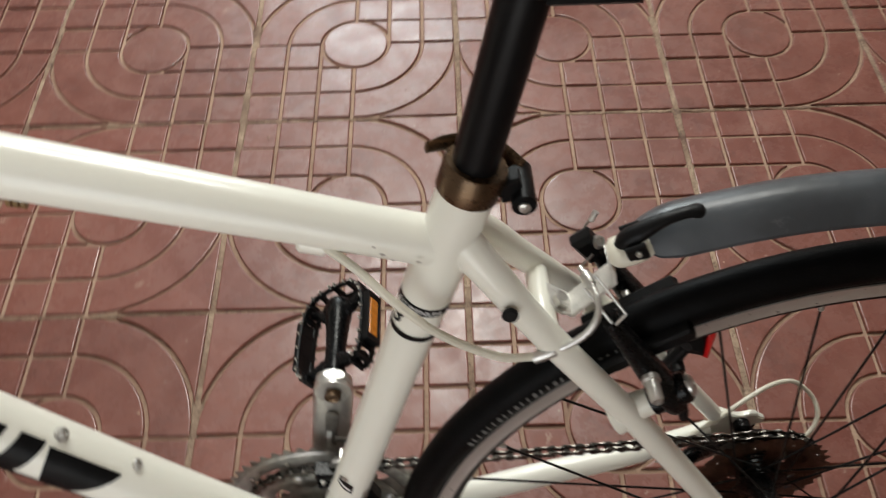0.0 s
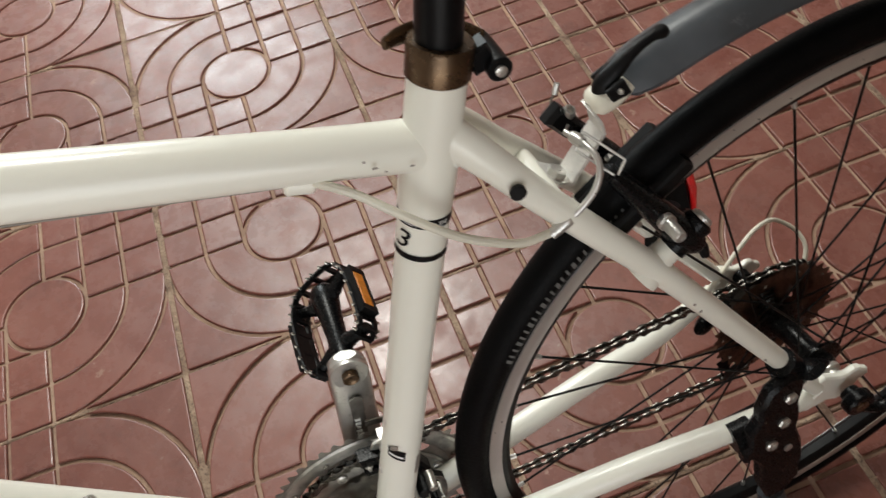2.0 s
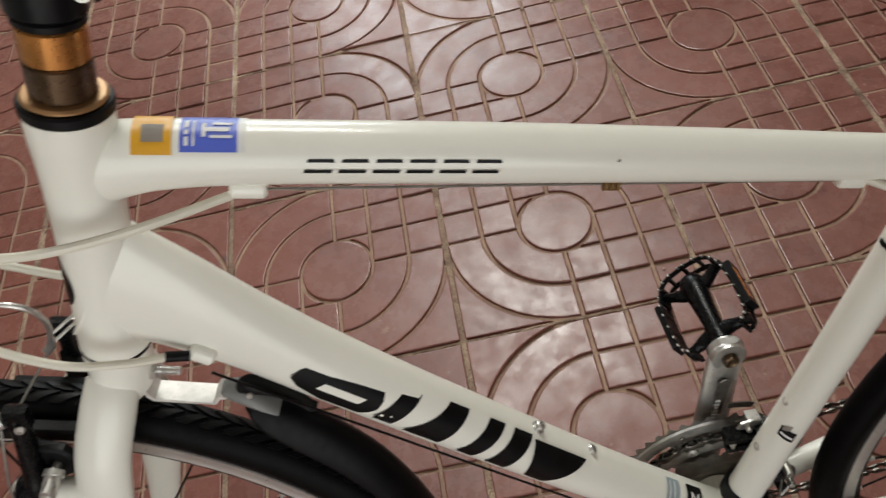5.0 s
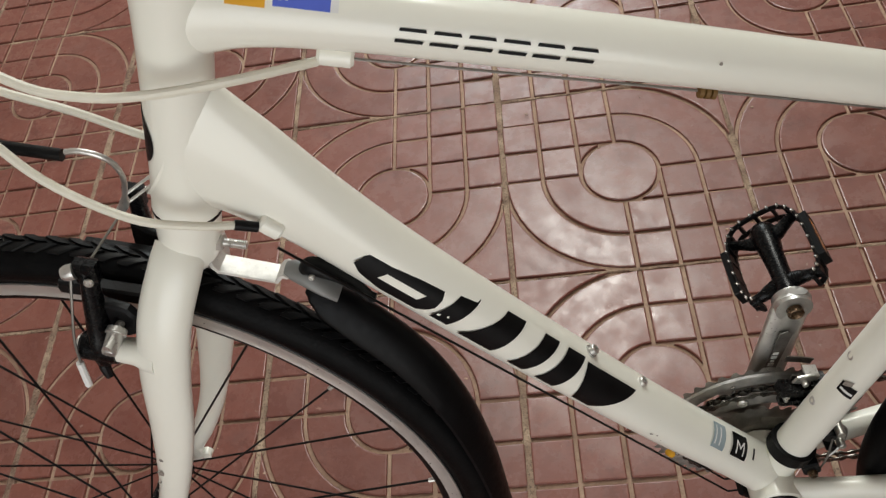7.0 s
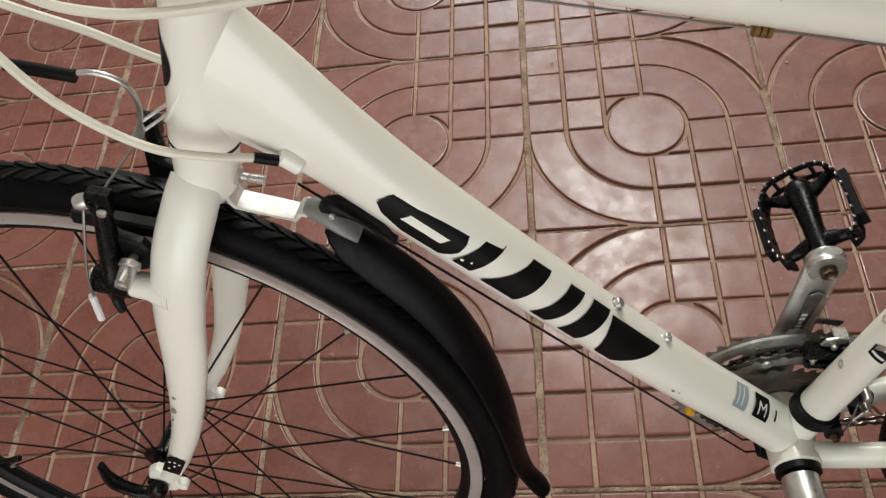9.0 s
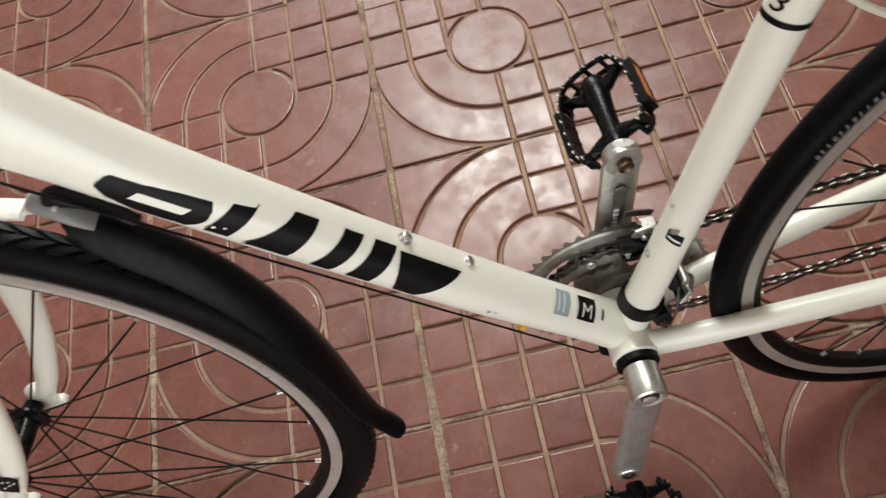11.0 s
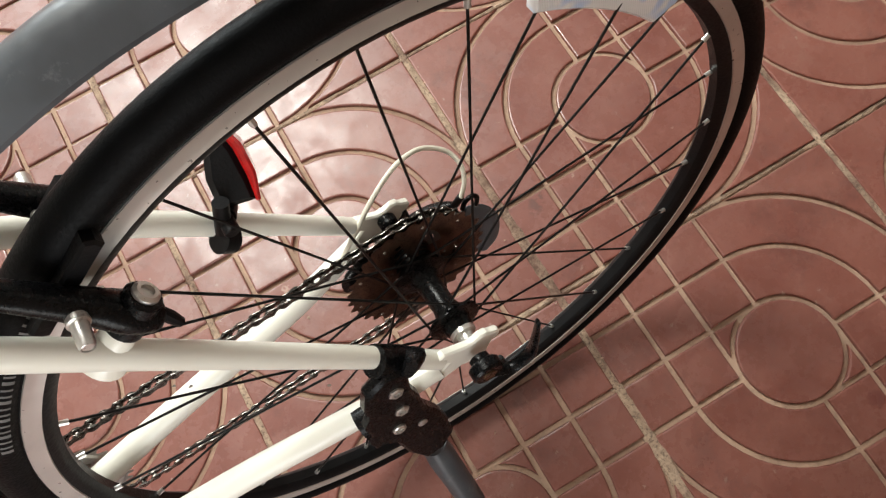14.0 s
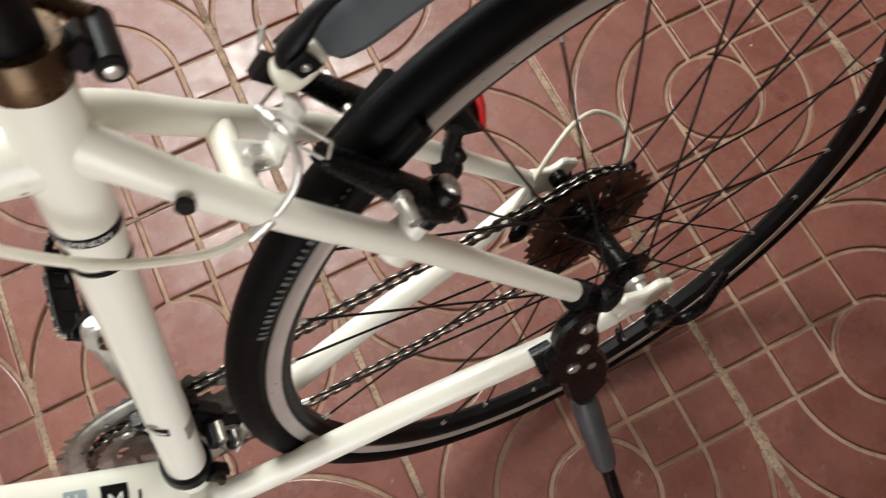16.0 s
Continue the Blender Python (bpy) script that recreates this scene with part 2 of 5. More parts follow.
def tube(bm, rows, n=14, caps=True, side=None):
    """A swept tube. rows: x, y, z, radius[, radius across]. side: a fixed direction for the first radius."""
    pts = [V(*r[:3]) for r in rows]
    rings, u = [], None
    for i, (p, r) in enumerate(zip(pts, rows)):
        d = (pts[min(i + 1, len(pts) - 1)] - pts[max(i - 1, 0)]).normalized()
        ref = V(*side) if side else u if u is not None else (V(0, 1, 0) if abs(d.y) < 0.9 else V(1, 0, 0))
        u = (ref - d * ref.dot(d)).normalized()
        w = d.cross(u)
        ra, rb = r[3], r[4] if len(r) > 4 else r[3]
        rings.append([bm.verts.new(p + u * (ra * math.cos(2 * math.pi * k / n)) + w * (rb * math.sin(2 * math.pi * k / n))) for k in range(n)])
    for a, b in zip(rings, rings[1:]):
        ring_faces(bm, a, b)
    if caps:
        bm.faces.new(rings[0][::-1])
        bm.faces.new(rings[-1])
    return bm


def pipe(rows, n=14, steps=6, **kw):
    return tube(bmesh.new(), spline(rows, steps), n, **kw)


def lathe(bm, profile, centre=(0, 0, 0), axis=(0, 1, 0), n=32, closed=False, arc=None):
    """Turns a profile of (along, radius) round an axis."""
    a = V(*axis).normalized()
    u = (V(1, 0, 0) if abs(a.x) < 0.9 else V(0, 0, 1))
    u = (u - a * u.dot(a)).normalized()
    w = a.cross(u)
    c = V(*centre)
    rings = []
    for s, r in profile:
        rings.append([bm.verts.new(c + a * s + (u * math.cos(2 * math.pi * k / n) + w * math.sin(2 * math.pi * k / n)) * r) for k in range(n)])
    for p, q in zip(rings, rings[1:]):
        ring_faces(bm, p, q)
    if closed:
        ring_faces(bm, rings[-1], rings[0])
    else:
        bm.faces.new(rings[0][::-1])
        bm.faces.new(rings[-1])
    return bm


def turned(profile, **kw):
    return lathe(bmesh.new(), profile, **kw)


def rod(bm, a, b, r, n=10, bevel=0.0):
    a, b = V(*a), V(*b)
    d = b - a
    ln = d.length
    pr = [(0, r), (ln, r)] if not bevel else [(0, r - bevel), (bevel, r), (ln - bevel, r), (ln, r - bevel)]
    return lathe(bm, pr, a, d, n)


def plate(bm, outline, m, thick, bevel=0.001):
    """An outline in x, y extruded along z from -thick/2 to thick/2, edges eased, placed by the matrix m."""
    pts = [V(x, y, 0) for x, y in outline]
    mid = sum(pts, V(0, 0, 0)) / len(pts)
    n = len(pts)

    def inset(k):
        out = []
        for i, p in enumerate(pts):
            e1, e2 = (p - pts[i - 1]).normalized(), (pts[(i + 1) % n] - p).normalized()
            nrm = (V(-e1.y, e1.x, 0) + V(-e2.y, e2.x, 0))
            nrm = nrm.normalized() if nrm.length > 1e-6 else (mid - p).normalized()
            out.append(p + nrm * k)
        return out
    area = sum(pts[i].x * pts[(i + 1) % n].y - pts[(i + 1) % n].x * pts[i].y for i in range(n))
    k = bevel if area > 0 else -bevel
    h = thick / 2
    rings = [[bm.verts.new(m @ (p + V(0, 0, z))) for p in ps] for ps, z in ((inset(k), -h), (pts, -h + bevel), (pts, h - bevel), (inset(k), h))]
    for a, b in zip(rings, rings[1:]):
        ring_faces(bm, a, b)
    bm.faces.new(rings[0][::-1])
    bm.faces.new(rings[-1])
    return bm


def slab(bm, m, sx, sy, sz, bevel=0.001):
    return plate(bm, [(-sx / 2, -sy / 2), (sx / 2, -sy / 2), (sx / 2, sy / 2), (-sx / 2, sy / 2)], m, sz, bevel)


def side_on(x, y, z, turn=0.0):
    """A frame whose x is the bicycle's x turned by degrees towards z, y its z, and z its near side."""
    return Matrix.Translation((x, y, z)) @ Matrix.Rotation(radians(-turn), 4, "Y") @ Matrix.Rotation(radians(90), 4, "X")


def bolt(bm, at, axis, r, h, n=14):
    """A dome-headed bolt with a socket."""
    return lathe(bm, [(0, r), (h * 0.6, r), (h, r * 0.75), (h, r * 0.5), (h * 0.5, r * 0.45)], at, axis, n)


# ---- floor ----
S = 0.4
floor_bm = bmesh.new()
bmesh.ops.create_grid(floor_bm, x_segments=2, y_segments=2, size=3.4, matrix=Matrix.Translation((0.2, 0.2, -0.005)))
floor = tagged(part("floor", floor_bm, GROUT, None, smooth=False), "red-brown cement tile floor with dusty pale joints", "floor", kind="structure")


def arc_pts(r, a0, a1, n):
    return [(r * math.cos(a0 + (a1 - a0) * k / n), r * math.sin(a0 + (a1 - a0) * k / n)) for k in range(n + 1)]


def tile_cells(g):
    """The outlines of a tile's raised fields, drawn in by g from the middle of the grooves: a disc, two quarter rings towards two
    opposite corners, and squares towards the other two."""
    r0, r1, h, q = 1 / 6, 1 / 3, 0.5, math.pi / 2
    half = []
    for ri, ro in ((r0, r1), (r1, h)):
        a, b = ro - g, ri + g
        half.append(arc_pts(a, q + math.asin(g / a), 2 * q - math.asin(g / a), 12) + arc_pts(b, 2 * q - math.asin(g / b), q + math.asin(g / b), 12))
    c = h + g
    t = math.acos((h - g) / c)
    half.append(arc_pts(c, 2 * q - t, q + t, 12) + [(-h + g, h - g)])
    for i in range(3):
        for j in range(3):
            x0, x1, y0, y1 = i / 6 + g, (i + 1) / 6 - g, j / 6 + g, (j + 1) / 6 - g
            if i or j:
                half.append([(x0, y0), (x1, y0), (x1, y1), (x0, y1)])
            else:
                t = math.acos((r0 - g) / (r0 + g))
                half.append([(x1, y1)] + arc_pts(r0 + g, q - t, t, 6))
    cells = [arc_pts(r0 - g, 0, 4 * q * 39 / 40, 39)]
    for c in half:
        cells += [c, [(-x, -y) for x, y in c]]
    return cells


def tile_mesh(seed):
    rng = random.Random(seed)
    verts, faces = [], []
    levels = [(0.0076, -0.0055), (0.0082, -0.0016), (0.0102, -0.0004), (0.0138, 0.0)]
    for rings in zip(*(tile_cells(g) for g, _ in levels)):
        dz, n = rng.uniform(-0.0003, 0.0003), len(rings[0])
        base = len(verts)
        tx, ty = rng.uniform(-0.011, 0.011), rng.uniform(-0.011, 0.011)
        for ring, (_, z) in zip(rings, levels):
            verts += [(x * S, y * S, z + dz + tx * x * S + ty * y * S) for x, y in ring]
        for k in range(len(levels) - 1):
            for i in range(n):
                faces.append((base + k * n + i, base + k * n + (i + 1) % n, base + (k + 1) * n + (i + 1) % n, base + (k + 1) * n + i))
        faces.append(tuple(base + (len(levels) - 1) * n + i for i in range(n)))
    bm = bmesh.new()
    vs = [bm.verts.new(v) for v in verts]
    for f in faces:
        bm.faces.new([vs[i] for i in f])
    return bm


def lay_tiles():
    rng = random.Random(4)
    protos = []
    for k in range(4):
        protos.append(part("tile", tile_mesh(k), TILE, floor, smooth=False))
    used = set()
    for i in range(-7, 8):
        for j in range(-5, 8):
            k = rng.randrange(4)
            mirrored = (i + j) % 2 == 0
            turn = 90 * mirrored + 180 * rng.randrange(2) + rng.uniform(-0.12, 0.12)
            m = pose(S * (i + 0.5) + rng.uniform(-0.0007, 0.0007), S * (j + 0.5) + rng.uniform(-0.0007, 0.0007), rng.uniform(-0.0006, 0.0004), rng.uniform(-0.22, 0.22), rng.uniform(-0.22, 0.22), turn)
            m = m @ Matrix.Diagonal((0.9945, 0.9945, 1, 1))
            if k not in used:
                used.add(k)
                protos[k].matrix_local = m
            else:
                again("tile", protos[k], floor, m)


def mortar(along_y, at, half, top, seed):
    """An uneven ribbon of mortar standing in the joint between two rows of tiles."""
    rng = random.Random(seed)
    b = bmesh.new()
    rows = []
    n = 640
    wide, high = 1.0, 0.0
    for k in range(n + 1):
        wide = 0.7 * wide + 0.3 * rng.uniform(0.55, 1.35)
        high = 0.6 * high + 0.4 * rng.uniform(-1, 1)
        s = -2.2 + 5.4 * k / n
        off = rng.uniform(-0.0006, 0.0006)
        row = []
        for u, z in ((-1.25, -0.005), (-0.8, top - 0.0008), (0, top), (0.8, top - 0.0008), (1.25, -0.005)):
            p = (at + off + u * half * wide * rng.uniform(0.85, 1.15), s, z + (0.0007 * high + rng.uniform(-0.0003, 0.0003) if z > -0.0045 else 0))
            row.append(b.verts.new(p if along_y else (p[1], p[0], p[2])))
        rows.append(row)
    for p, q in zip(rows, rows[1:]):
        for i in range(4):
            b.faces.new((p[i], p[i + 1], q[i + 1], q[i]))
    return part("mortar_joint", b, MORTAR, floor, "sandy broken mortar")


for i in range(-5, 9):
    mortar(True, S * i, 0.0072 if i % 2 == 0 else 0.0056, -0.0004, 50 + i)
for j in range(-3, 6):
    mortar(False, S * j, 0.003, -0.0021, 90 + j)


def flakes():
    """Tiny pale flakes and crumbs of mortar lying about on the tiles."""
    rng = random.Random(12)
    b = bmesh.new()
    for k in range(420):
        if k % 3:
            x, y = S * rng.randrange(-4, 6) + rng.gauss(0, 0.012), rng.uniform(-1.0, 2.0)
        else:
            x, y = rng.uniform(-1.4, 2.0), rng.uniform(-1.0, 2.0)
        r = rng.choice((0.0012, 0.0016, 0.002, 0.0032))
        n, a0 = rng.randrange(5, 8), rng.uniform(0, 6)
        rings = []
        for z, f in ((0.0004, 1.0), (0.0014, 0.75)):
            rings.append([b.verts.new((x + f * r * rng.uniform(0.5, 1.3) * math.cos(a0 + 6.283 * i / n), y + f * r * rng.uniform(0.4, 1.0) * math.sin(a0 + 6.283 * i / n), z)) for i in range(n)])
        ring_faces(b, *rings)
        b.faces.new(rings[1])
    return tagged(part("mortar_crumbs", b, CRUMB, None, smooth=False), "tiny pale mortar crumbs scattered over the tiles", "crumbs", kind="stuff")


flakes()


# ---- the room round it: unseen walls and ceiling added to bounce light ----
def wall(name, x0, x1, y0, y1, z0, z1):
    bm = bmesh.new()
    bmesh.ops.create_cube(bm, size=1, matrix=Matrix.Translation(((x0 + x1) / 2, (y0 + y1) / 2, (z0 + z1) / 2)) @ Matrix.Diagonal((x1 - x0, y1 - y0, z1 - z0, 1)))
    ob = part(name, bm, PLASTER, None, smooth=False)
    return tagged(ob, "unseen plain white plastered wall" if name != "ceiling" else "unseen plain white plastered ceiling", "ceiling" if name == "ceiling" else "wall", kind="structure")


# South wall with a gap for the added fill lamp.
for box in ((-3.2, -1.45, -3.12, -3.0, 0, 2.9), (1.85, 3.6, -3.12, -3.0, 0, 2.9), (-1.45, 1.85, -3.12, -3.0, 2.45, 2.9)):
    wall("wall_south", *box)
# Unseen dark wall, added to keep fill light off the near floor.
partition = wall("wall_south", 0.42, 3.6, -1.16, -1.04, 0, 2.9)
partition.data.materials[0] = SHADE_WALL
tagged(partition, "unseen brown wall added to shade the near floor")
wall("wall_west", -3.32, -3.2, -3.0, 3.0, 0, 2.9)
wall("wall_east", 3.6, 3.72, -3.0, 3.0, 0, 2.9)
for box in ((-3.2, -0.53, 3.0, 3.12, 0, 2.9), (0.57, 3.6, 3.0, 3.12, 0, 2.9), (-0.53, 0.57, 3.0, 3.12, 2.25, 2.9), (-0.53, 0.57, 3.0, 3.12, 0, 1.0)):
    wall("wall_north", *box)
wall("ceiling", -3.2, 3.6, -3.0, 3.0, 2.9, 3.0)
lamp = tagged(new("ceiling_lamp"), "white rectangular ceiling lamp, switched on", "lamp")
lamp.location = (0.36, 1.66, 2.9)
part("lamp_housing", slab(bmesh.new(), Matrix.Translation((0, 0, -0.02)), 0.94, 1.04, 0.04, 0.006), PLASTER, lamp)

# Round shape made up to stand for an unclear dark brown thing.
stand_in_bm = turned([(0, 0.062), (0.002, 0.066), (0.05, 0.074), (0.15, 0.09), (0.165, 0.098), (0.195, 0.1), (0.197, 0.094), (0.16, 0.086), (0.15, 0.08)], axis=(0, 0, 1), n=40)
pot = tagged(part("brown_stand_in", stand_in_bm, plain("dark_brown_matt", (0.09, 0.05, 0.035), 0.7, vary=0.2, scale=30, bumps=0.3), None), "dark brown round stand-in for an unclear thing on the tiles", "pot")
pot.location = (0.585, 0.94, 0.0005)

# ---- bicycle ----
bicycle = tagged(new("bicycle"), "white aluminium hybrid bicycle with black tyres standing on the tiles", "bicycle")
bicycle.matrix_world = pose(0, -0.470, 0, 0, 0, 0.8) @ pose(0, 0, 0, -10.3, 0, 0)
RH, FH, BB = V(0.655, 0, 0.337), V(-0.362, 0, 0.346), V(0.242, 0, 0.283)
HT, HB = V(-0.114, 0, 0.879), V(-0.184, 0, 0.702)
UP = (HT - HB).normalized()
STEER = Matrix.Translation(HB) @ Matrix.Rotation(radians(-7.2), 4, UP) @ Matrix.Translation(-HB)
B = bicycle
FW = STEER @ Matrix.Translation((-0.3565, 0, 0.3416)) @ Matrix.Rotation(radians(-1.2), 4, "X")
# the rear triangle stands a little askew
REAR = Matrix.Translation((0.25, 0, 0)) @ Matrix.Rotation(radians(1.5), 4, "Z") @ Matrix.Translation((-0.25, 0, 0))


# frame tubes
H0, H1 = V(-0.1735, 0, 0.717), V(-0.1172, 0, 0.8767)
UH = (H1 - H0).normalized()
part("head_tube", tube(bmesh.new(), spline([(*(H0 + UH * s), r) for s, r in ((0, 0.0218), (0.01, 0.0214), (0.04, 0.0204), (0.1, 0.0201), (0.135, 0.0206), (0.155, 0.0216), (0.168, 0.0219))], 3), 32), WHITE, B)
part("top_tube", pipe([(-0.126, 0, 0.842, 0.0175, 0.024), (-0.09, 0, 0.838, 0.0178, 0.0195), (-0.03, 0, 0.822, 0.0175, 0.0172), (0.1, 0, 0.783, 0.0172, 0.0168), (0.22, 0, 0.746, 0.016, 0.0155), (0.32, 0, 0.715, 0.0148, 0.0142), (0.378, 0, 0.697, 0.0148, 0.016)], 28, side=(0, 1, 0)), WHITE, B)
part("down_tube", pipe([(-0.16, 0, 0.768, 0.0195, 0.05), (-0.131, 0, 0.741, 0.0203, 0.0375), (-0.0955, 0, 0.6965, 0.0215, 0.0285), (-0.048, 0, 0.632, 0.0228, 0.025), (0.026, 0, 0.537, 0.0238, 0.0238), (0.127, 0, 0.414, 0.0235, 0.0228), (0.2, 0, 0.332, 0.023, 0.022), (0.238, 0, 0.288, 0.026, 0.021)], 28, side=(0, 1, 0)), WHITE, B)
ST = V(0.3757, 0, 0.735)
SD = (ST - BB).normalized()
part("seat_tube", tube(bmesh.new(), spline([(*(BB + SD * s), r) for s, r in ((0.0, 0.0175), (0.05, 0.0165), (0.2, 0.0155), (0.36, 0.0155), (0.41, 0.0165), (0.45, 0.0162), (0.4805, 0.016))], 3), 26), WHITE, B)
part("bottom_bracket_shell", turned([(-0.0345, 0.0215), (-0.033, 0.023), (0.033, 0.023), (0.0345, 0.0215)], centre=BB, n=36), WHITE, B)
for s in (-1, 1):
    part("seat_stay", pipe([(0.37, s * 0.006, 0.712, 0.0105, 0.0122), (0.392, s * 0.018, 0.686, 0.0097, 0.0107), (0.412, s * 0.026, 0.659, 0.0092, 0.0098), (0.44, s * (0.036 if s > 0 else 0.034), 0.623, 0.009, 0.0095), (0.495, s * (0.054 if s > 0 else 0.0435), 0.55, 0.009, 0.009), (0.58, s * (0.0705 if s > 0 else 0.0565), 0.424, 0.0085, 0.0085), (0.628, s * (0.078 if s > 0 else 0.0655), 0.353, 0.008, 0.008)], 16, side=(0, 1, 0)), WHITE, B)
    part("chain_stay", pipe([(0.255, s * 0.022, 0.284, 0.012, 0.016), (0.31, s * 0.03, 0.292, 0.011, 0.015), (0.37, s * 0.037, 0.302, 0.0115, 0.0125), (0.46, s * 0.047, 0.316, 0.0115, 0.0115), (0.55, s * 0.059, 0.326 + (0.003 if s < 0 else -0.003), 0.0105, 0.0105), (0.625, s * (0.0755 if s > 0 else 0.0655), 0.334 + (0.003 if s < 0 else -0.003), 0.0085, 0.009)], 16, side=(0, 1, 0)), WHITE, B)
    drop = [(-0.036, 0.024), (-0.022, 0.03), (-0.004, 0.019), (0.003, 0.019), (0.0095, 0.0215), (0.0155, 0.02), (0.018, 0.016), (0.0205, 0.0145), (0.0245, 0.012), (0.0255, 0.0075), (0.0225, 0.004), (0.017, 0.0025), (0.014, -0.004), (0.009, -0.014), (-0.004, -0.016), (-0.014, -0.01), (-0.034, -0.014), (-0.044, -0.006), (-0.03, 0.004), (-0.022, 0.01)]
    part("dropout", plate(bmesh.new(), drop, side_on(RH.x, s * 0.067 + (0.012 if s > 0 else 0), RH.z - (0.006 if s > 0 else 0)), 0.007, 0.0015), WHITE, B)
br = bmesh.new()
tube(br, spline([(0.4265, -0.03, 0.639, 0.0088), (0.4245, -0.018, 0.6435, 0.008), (0.4235, -0.007, 0.646, 0.0078), (0.4235, 0.007, 0.646, 0.0076), (0.4237, 0.017, 0.6445, 0.0074), (0.424, 0.026, 0.643, 0.0072), (0.4245, 0.033, 0.642, 0.006)], 4), 12)
part("stay_bridge", br, WHITE, B)
for s in (-1, 1):
    b = bmesh.new()
    lathe(b, [(-0.001, 0.0048), (0.0012, 0.0048), (0.0018, 0.004)], (0.4005, s * 0.0315, 0.673), (-0.15, s, 0.15), 16)
    part("stay_plug", b, SATIN, B, "round black rubber plug")

# bottle-cage bolts
for x, z, d in ((0.079, 0.514, V(0.78, 0, 0.63)), (0.118, 0.463, V(0.78, 0, 0.63)), (0.283, 0.469, V(-0.955, 0, 0.296)), (0.264, 0.407, V(-0.955, 0, 0.296))):
    b = bmesh.new()
    at = V(x, 0, z) - d * 0.004
    lathe(b, [(0, 0.0056), (0.0015, 0.0056), (0.0016, 0.0042), (0.0052, 0.0042), (0.006, 0.0035), (0.006, 0.002), (0.004, 0.0018)], at, d, 16)
    part("cage_bolt", b, SILVER, B, "small silver bottle-cage bolt")

# seat post and clamp
post = part("seat_post", tube(bmesh.new(), [(*(BB + SD * s + V(-0.075 * max(0, s - 0.48), 0, 0)), 0.0124) for s in (0.44, 0.48, 0.5, 0.57, 0.615)], 28), POST, B, "matt black seat post")
head = BB + SD * 0.6 + V(-0.075 * 0.12 + 0.018, 0.004, -0.001)
b = bmesh.new()
slab(b, Matrix.Translation(head) @ Matrix.Rotation(radians(90), 4, "X"), 0.062, 0.019, 0.027, 0.005)
part("saddle_clamp", b, SATIN, post, "black saddle clamp head")
clamp = part("seat_clamp", tube(bmesh.new(), [(*(BB + SD * s), r) for s, r in ((0.4775, 0.0165), (0.4785, 0.0175), (0.4955, 0.0175), (0.497, 0.0165))], 32), BRONZE, B, "dark bronze seat clamp ring")
b = bmesh.new()
slab(b, side_on(0.4, 0, 0.744, 18), 0.013, 0.014, 0.014, 0.002)
part("clamp_lug", b, POST, clamp)
b = bmesh.new()
rod(b, (0.407, -0.013, 0.739), (0.407, 0.018, 0.739), 0.0068, 18, 0.001)
part("clamp_barrel", b, POST, clamp)
b = bmesh.new()
lathe(b, [(0, 0.0032), (0.0012, 0.0032), (0.0016, 0.0024)], (0.407, -0.013, 0.739), (0, -1, 0), 14)
part("clamp_bolt", b, SILVER, clamp)
b = bmesh.new()
tube(b, spline([(0.407, 0.014, 0.742, 0.004, 0.006), (0.396, 0.022, 0.749, 0.0028, 0.0055), (0.38, 0.024, 0.754, 0.0022, 0.0055), (0.366, 0.02, 0.757, 0.0022, 0.005), (0.357, 0.014, 0.759, 0.0018, 0.0035)], 5), 12)
part("clamp_lever", b, BRONZE, clamp)

# headset, spacers and stem
for name, s0, s1, r, mat, lab in (("headset_cup", 0.168, 0.1745, 0.0226, SATIN, "black headset cup"), ("headset_cover", 0.1745, 0.1775, 0.0203, TAN, "tan headset cover"), ("bronze_spacer", 0.1775, 0.1955, 0.0158, BRONZE, "brown anodised spacer"), ("orange_spacer", 0.1958, 0.2135, 0.0158, COPPER, "orange anodised spacer"), ("black_spacer", 0.2138, 0.2185, 0.0165, SATIN, "black spacer")):
    part(name, tube(bmesh.new(), [(*(H0 + UH * s), q) for s, q in ((s0, r - 0.0012), (s0 + 0.001, r), (s1 - 0.001, r), (s1, r - 0.0012))], 32), mat, B, lab)
stem_bm = tube(bmesh.new(), [(*(H0 + UH * s), r) for s, r in ((0.219, 0.0165), (0.2205, 0.018), (0.262, 0.018), (0.265, 0.0165))], 30)
tube(stem_bm, spline([(*(H0 + UH * 0.243), 0.017), (-0.135, 0.004, 0.964, 0.0155), (-0.175, 0.008, 0.99, 0.016)], 4), 18)
slab(stem_bm, side_on(*(H0 + UH * 0.238 + V(0.018, 0, 0)), 19), 0.014, 0.036, 0.016, 0.003)
stem = part("stem", stem_bm, POST, B, "black handlebar stem")
for k in (0.2285, 0.248):
    b = bmesh.new()
    bolt(b, H0 + UH * k + V(0.0185, -0.0075, -0.003), (0.1, -1, 0), 0.0042, 0.005)
    part("stem_bolt", b, SILVER, stem)

# cranks and chainrings
CR = V(0.023, 0, 0.16)
b = turned([(-0.041, 0.0175), (-0.0405, 0.0205), (-0.0345, 0.0205), (-0.0345, 0.018)], centre=BB, n=32)
part("bottom_bracket_cup", b, SATIN, B, "black bearing cup")


